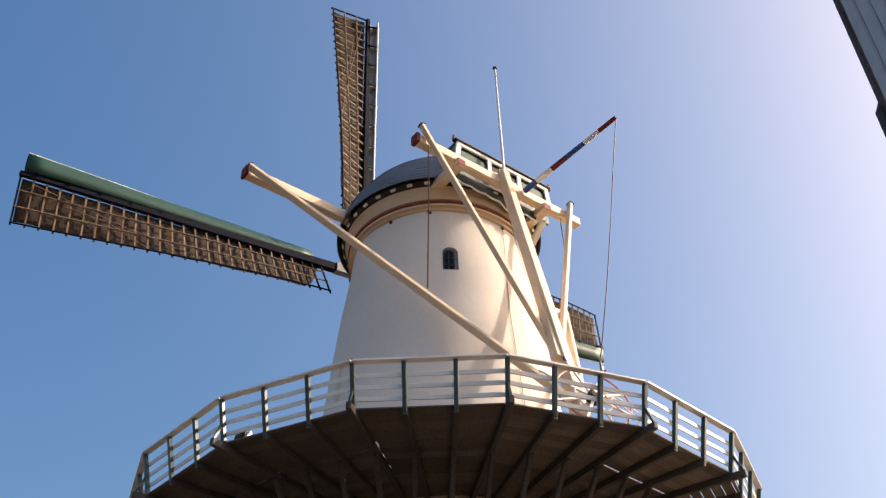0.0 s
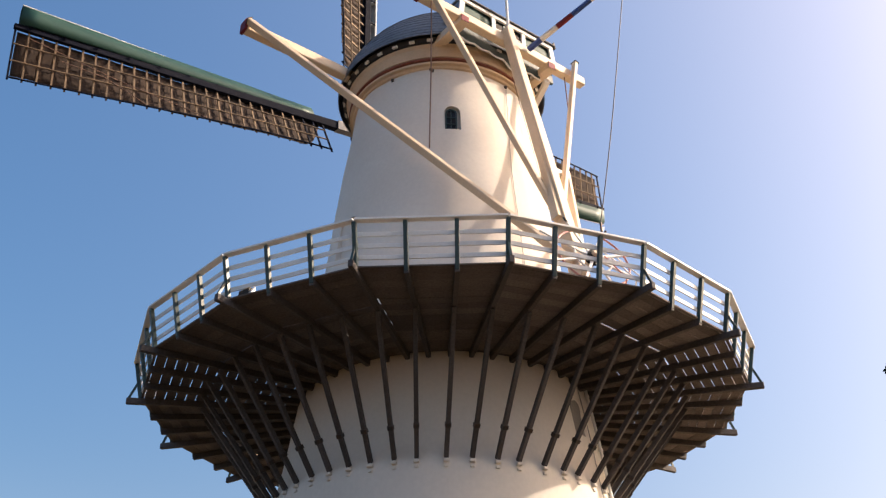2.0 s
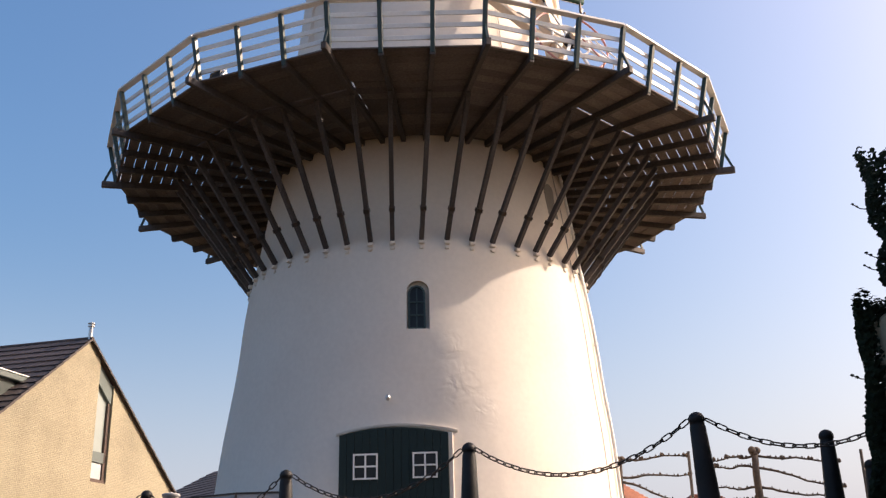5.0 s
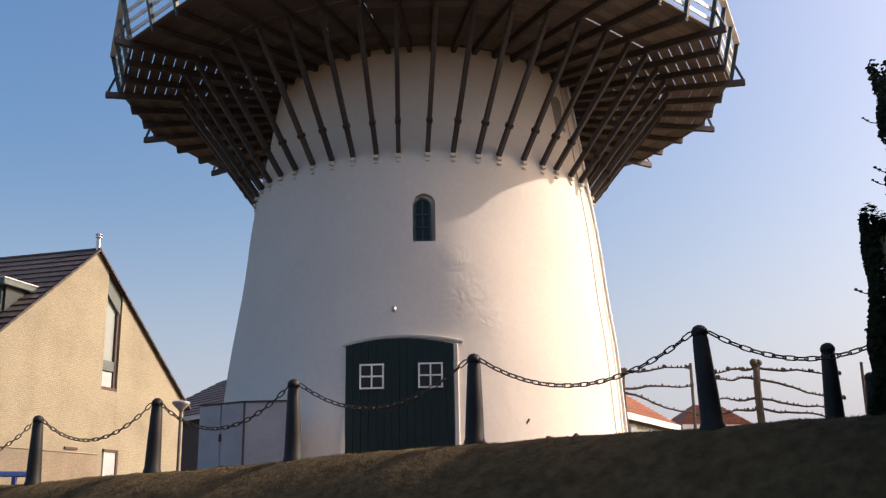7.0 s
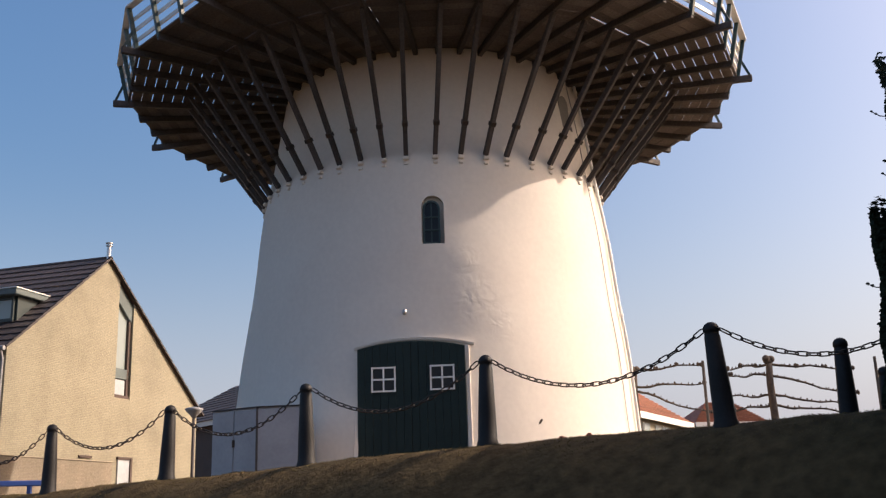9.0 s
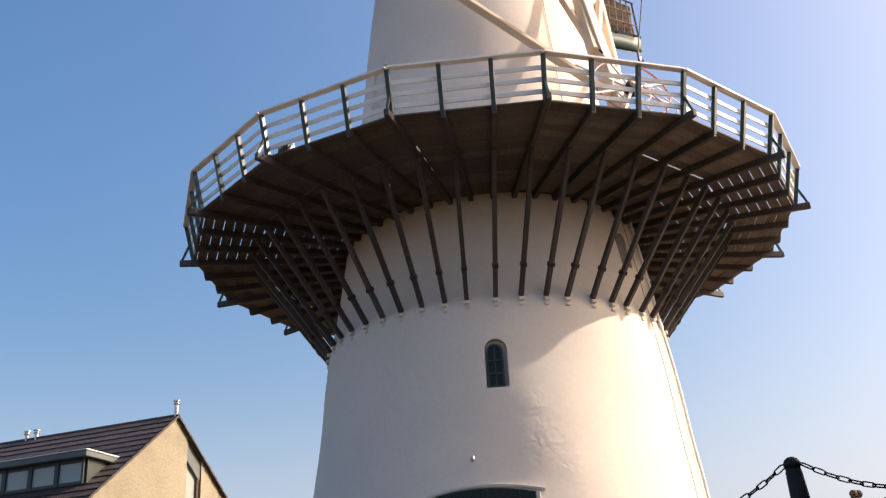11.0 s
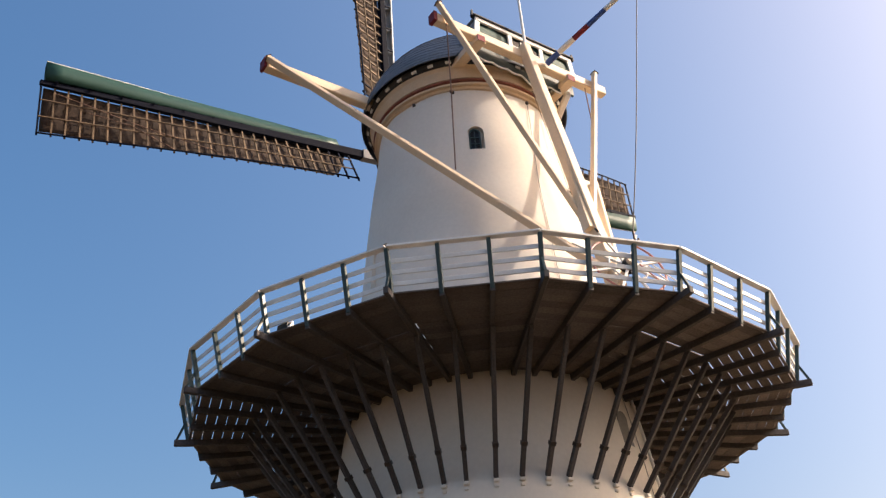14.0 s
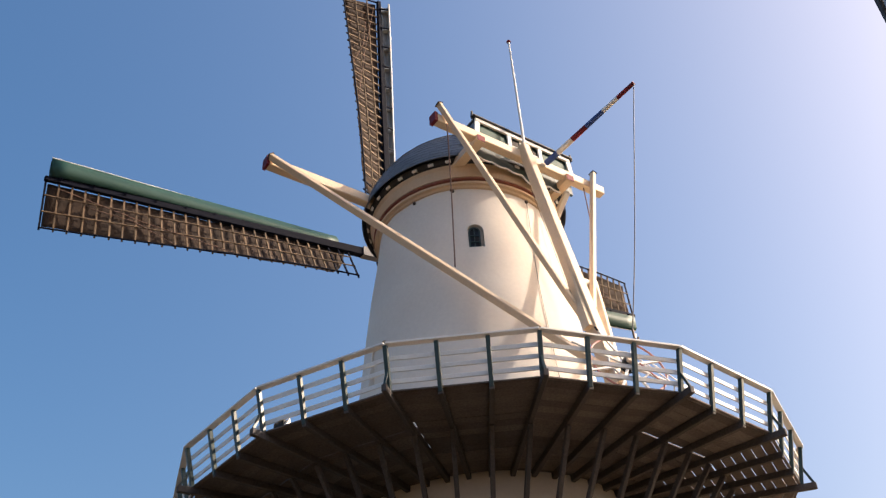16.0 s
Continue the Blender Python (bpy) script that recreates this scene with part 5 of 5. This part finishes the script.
build_lime(10.2, 3.3, 3, 1.3, 2.6, 5.80, ((0.10, 0.08, 0.30), (0.42, 0.0, 0.75), (1.07, -0.03, 0.40), (1.35, 0.10, 0.35)), "bare pleached lime with knuckled horizontal branches")
build_lime(6.2, 4.3, 8, 0.0, 2.25, 5.75, ((0.0, 0.0, -0.06), (0.50, 0.0, 0.03), (0.62, 0.0, 0.85)), "bare pleached lime beside the tower wall")
for x, y, z in ((7.97, 2.57, 5.84), (12.5, 1.03, 5.6)):
    z0 = ground_z(x, y)
    bm = tube(B(), [(0, 0, -0.3), (0, 0, z - z0)], 0.05, 8, 0.045)
    ob = tagged(part("stake", bm, TARRED), "plain round wooden stake for the trained limes", "stake", "stakes of the limes")
    ob.location = (x, y, z0)


# ---------------------------------------------------------------- ivy on the wall
def leaf_mesh(bm, p, nrm, up, s):
    side = up.cross(nrm)
    if side.length < 1e-3:
        side = nrm.orthogonal()
    side.normalize()
    up = nrm.cross(side).normalized()
    shape = ((0, -0.55), (0.42, -0.30), (0.55, 0.10), (0.22, 0.18), (0, 0.62), (-0.22, 0.18), (-0.55, 0.10), (-0.42, -0.30))
    vs = [bm.verts.new(p + side * a * s + up * b * s + nrm * (0.12 * s * abs(a))) for a, b in shape]
    bm.faces.new(vs[0:1] + vs[1:4] + vs[4:5])
    bm.faces.new(vs[4:8] + vs[0:1])


def build_ivy():
    rng = random.Random(11)
    w = thing("ivy_wall", "tall masonry wall end smothered in dark ivy", "wall", at=(5.4, -18.2, 0.5))
    o = Vector((5.4, -18.2, 0.5))
    local_part("masonry", block(B(), Vector((5.95, -18.6, 2.2)) - o, (2.6, 1.9, 4.2), bevel=0.05), BRICK, w)
    # unseen upper block, added behind the ivy to throw shade on the mound
    local_part("masonry", block(B(), Vector((6.3, -18.6, 4.9)) - o, (2.5, 1.8, 2.2), bevel=0.05), BRICK, w)

    def clump(name, n, place):
        bm = B()
        for _ in range(n):
            p, nrm = place()
            nrm = (nrm + Vector((rng.uniform(-.6, .6), rng.uniform(-.6, .6), rng.uniform(-.4, .6)))).normalized()
            leaf_mesh(bm, p - o, nrm, Vector((rng.uniform(-.4, .4), rng.uniform(-.4, .4), -1)), rng.uniform(0.03, 0.062))
        me = bpy.data.meshes.new(name)
        bm.to_mesh(me)
        bm.free()
        me.materials.append(LEAF)
        ob = new(name, me)
        ob.parent = w
        return ob

    def low():
        z = 2.1 + 2.36 * rng.random()
        edge = 4.55 + 0.05 * smooth(4.3, 3.6, z) - 0.11 * smooth(3.9, 3.0, z) + 0.09 * noise.noise(Vector((z * 2.2, 0, 5)))
        y = -17.55 + rng.uniform(-0.3, 0.25)
        return Vector((edge + (y + 17.5) * 0.45 + 1.7 * rng.random() ** 1.7, y, z)), Vector((-0.5, -0.7, 0.1))

    def crown():
        a = rng.random()
        y = -17.5 - 0.6 * rng.random()
        return Vector((4.56 + (y + 17.5) * 0.45 + 1.9 * a, y, 4.38 + 0.14 * a + 0.14 * noise.noise(Vector((a * 9, 1, 0))) + 0.06 * rng.random())), Vector((-0.2, -0.2, 1))

    def high():
        z = 4.40 + 1.74 * rng.random()
        edge = 4.83 + 0.06 * smooth(6.0, 5.2, z) + 0.09 * noise.noise(Vector((z * 3, 2, 1)))
        y = -17.65 + rng.uniform(-0.3, 0.25)
        return Vector((edge + (y + 17.65) * 0.48 + 1.5 * rng.random() ** 1.6, y, z)), Vector((-0.7, -0.6, 0.2))

    clump("ivy", 11500, low)
    clump("ivy", 1300, crown)
    clump("ivy", 6200, high)
    tagged(w)
    # stray shoots that reach out of the mass
    for k, (x, z) in enumerate(((4.44, 2.75), (4.40, 3.74), (4.46, 3.32), (4.72, 4.92), (4.76, 5.06), (4.50, 3.45), (4.70, 5.62))):
        p = Vector((x + 0.12, -17.5, z - 0.02))
        q = Vector((x, -17.58, z))
        st = local_part("tendril", tube(B(), [p + Vector((0.3, 0, -0.03)) - o, p - o, q - o], 0.006, 5), BARK, w)
        for f in (0.0, 0.55):
            bm = B()
            leaf_mesh(bm, q.lerp(p, f) - o, Vector((-0.4, -0.9, 0.1 + 0.1 * (k % 3))), Vector((0.1 * (k % 2), 0, -1)), 0.030 + 0.008 * (k % 3))
            local_part("leaf", bm, LEAF, st)


build_ivy()

# ---------------------------------------------------------------- clad building beside the path, and an unseen block that shades the mound
def build_clad_and_shade_block():
    n = thing("clad_building", "grey clad building corner with a dark rain pipe", "building", at=(2.72, -23.33, 0))
    o = Vector((2.72, -23.33, 0))
    local_part("wall", block(B(), Vector((4.75, -4.2, 4.6)), (9.3, 8.3, 9.8)), CLAD, n)
    y = -0.03
    while y > -8.3:
        local_part("cladding_board", bar(B(), (0.085, y - 0.07, -0.2), (0.085, y - 0.07, 9.4), 0.125, 0.03, up=(1, 0, 0), bevel=0.012), CLAD, n)
        y -= 0.14
    local_part("corner_trim", bar(B(), (0.085, -0.005, -0.2), (0.085, -0.005, 9.4), 0.04, 0.05, up=(1, 0, 0)), TARRED, n)
    local_part("rain_pipe", tube(B(), [(0.05, 0.02, -0.2), (0.05, 0.02, 6.2), (0.09, 0.02, 6.28)], 0.03, 10), TARRED, n)
    # added out of view: its height and far end set the mound's shadow
    h = thing("unseen_shade_block", "unseen brick block with a roof, added to shade the mound", "house", at=(7.0, -14.1, 0))
    local_part("wall", block(B(), (3.5, -4.7, 3.15), (7.0, 9.4, 6.9)), COURSED, h)
    local_part("roof", prism(B(), [(-0.1, 0.1, 6.6), (-0.1, -9.5, 6.6), (3.5, -9.5, 7.5), (3.5, 0.1, 7.5)], (0, 0, 0.12)), TILE, h)
    local_part("roof", prism(B(), [(7.1, 0.1, 6.6), (7.1, -9.5, 6.6), (3.5, -9.5, 7.5), (3.5, 0.1, 7.5)], (0, 0, 0.12)), TILE, h)


build_clad_and_shade_block()


# ---------------------------------------------------------------- grass along the brow of the mound
def build_grass():
    rng = random.Random(21)
    vs, fs = [], []
    for _ in range(45000):
        a = rng.uniform(-7, 17)
        # most blades crowd the brow, so their pale colour brightens its sunlit edge
        s = rng.gauss(0.0, 0.32) if rng.random() < 0.75 else rng.gauss(0.8, 1.2)
        if s > 5.5 or s < -1.5:
            continue
        p = FENCE0 + FENCE_U * a + FENCE_N * s
        if noise.noise(Vector((p.x * 0.9, p.y * 0.9, 7))) < rng.uniform(-0.55, 0.35):
            continue
        z = ground_z(p.x, p.y) - 0.01
        h, t = rng.uniform(0.010, 0.030), rng.uniform(0, 6.28)
        w = 0.0045
        lean = Vector((rng.gauss(0, 0.9), rng.gauss(0, 0.9), 0)) * h
        b = Vector((p.x, p.y, z))
        sd = Vector((math.cos(t), math.sin(t), 0)) * w
        i = len(vs)
        vs += [b - sd, b + sd, b + lean * 0.4 + sd * 0.7 + Vector((0, 0, h * 0.6)), b + lean * 0.4 - sd * 0.7 + Vector((0, 0, h * 0.6)), b + lean + Vector((0, 0, h))]
        fs += [(i, i + 1, i + 2, i + 3), (i + 3, i + 2, i + 4)]
    me = bpy.data.meshes.new("grass")
    me.from_pydata([tuple(v) for v in vs], [], fs)
    me.materials.append(BLADE)
    tagged(new("grass", me), "short dry winter grass on the mound", "grass", kind="stuff")


build_grass()


def build_brick_bits():
    rng = random.Random(3)
    for x, y, w in ((1.42, -15.72, 0.09), (1.70, -15.93, 0.06)):
        bm = block(B(), (0, 0, 0), (w, 0.055, 0.05), bevel=0.012)
        for v in bm.verts:
            v.co += Vector((rng.uniform(-1, 1), rng.uniform(-1, 1), rng.uniform(-1, 1))) * 0.008
        ob = new("brick_fragment", mesh_of("brick_fragment", bm, REDTILE))
        ob.matrix_basis = pose(x, y, ground_z(x, y), 4, 6, rng.uniform(0, 180))
        tagged(ob, "broken red brick fragment lying in the grass", "brick fragment", "brick fragments on the mound")


build_brick_bits()
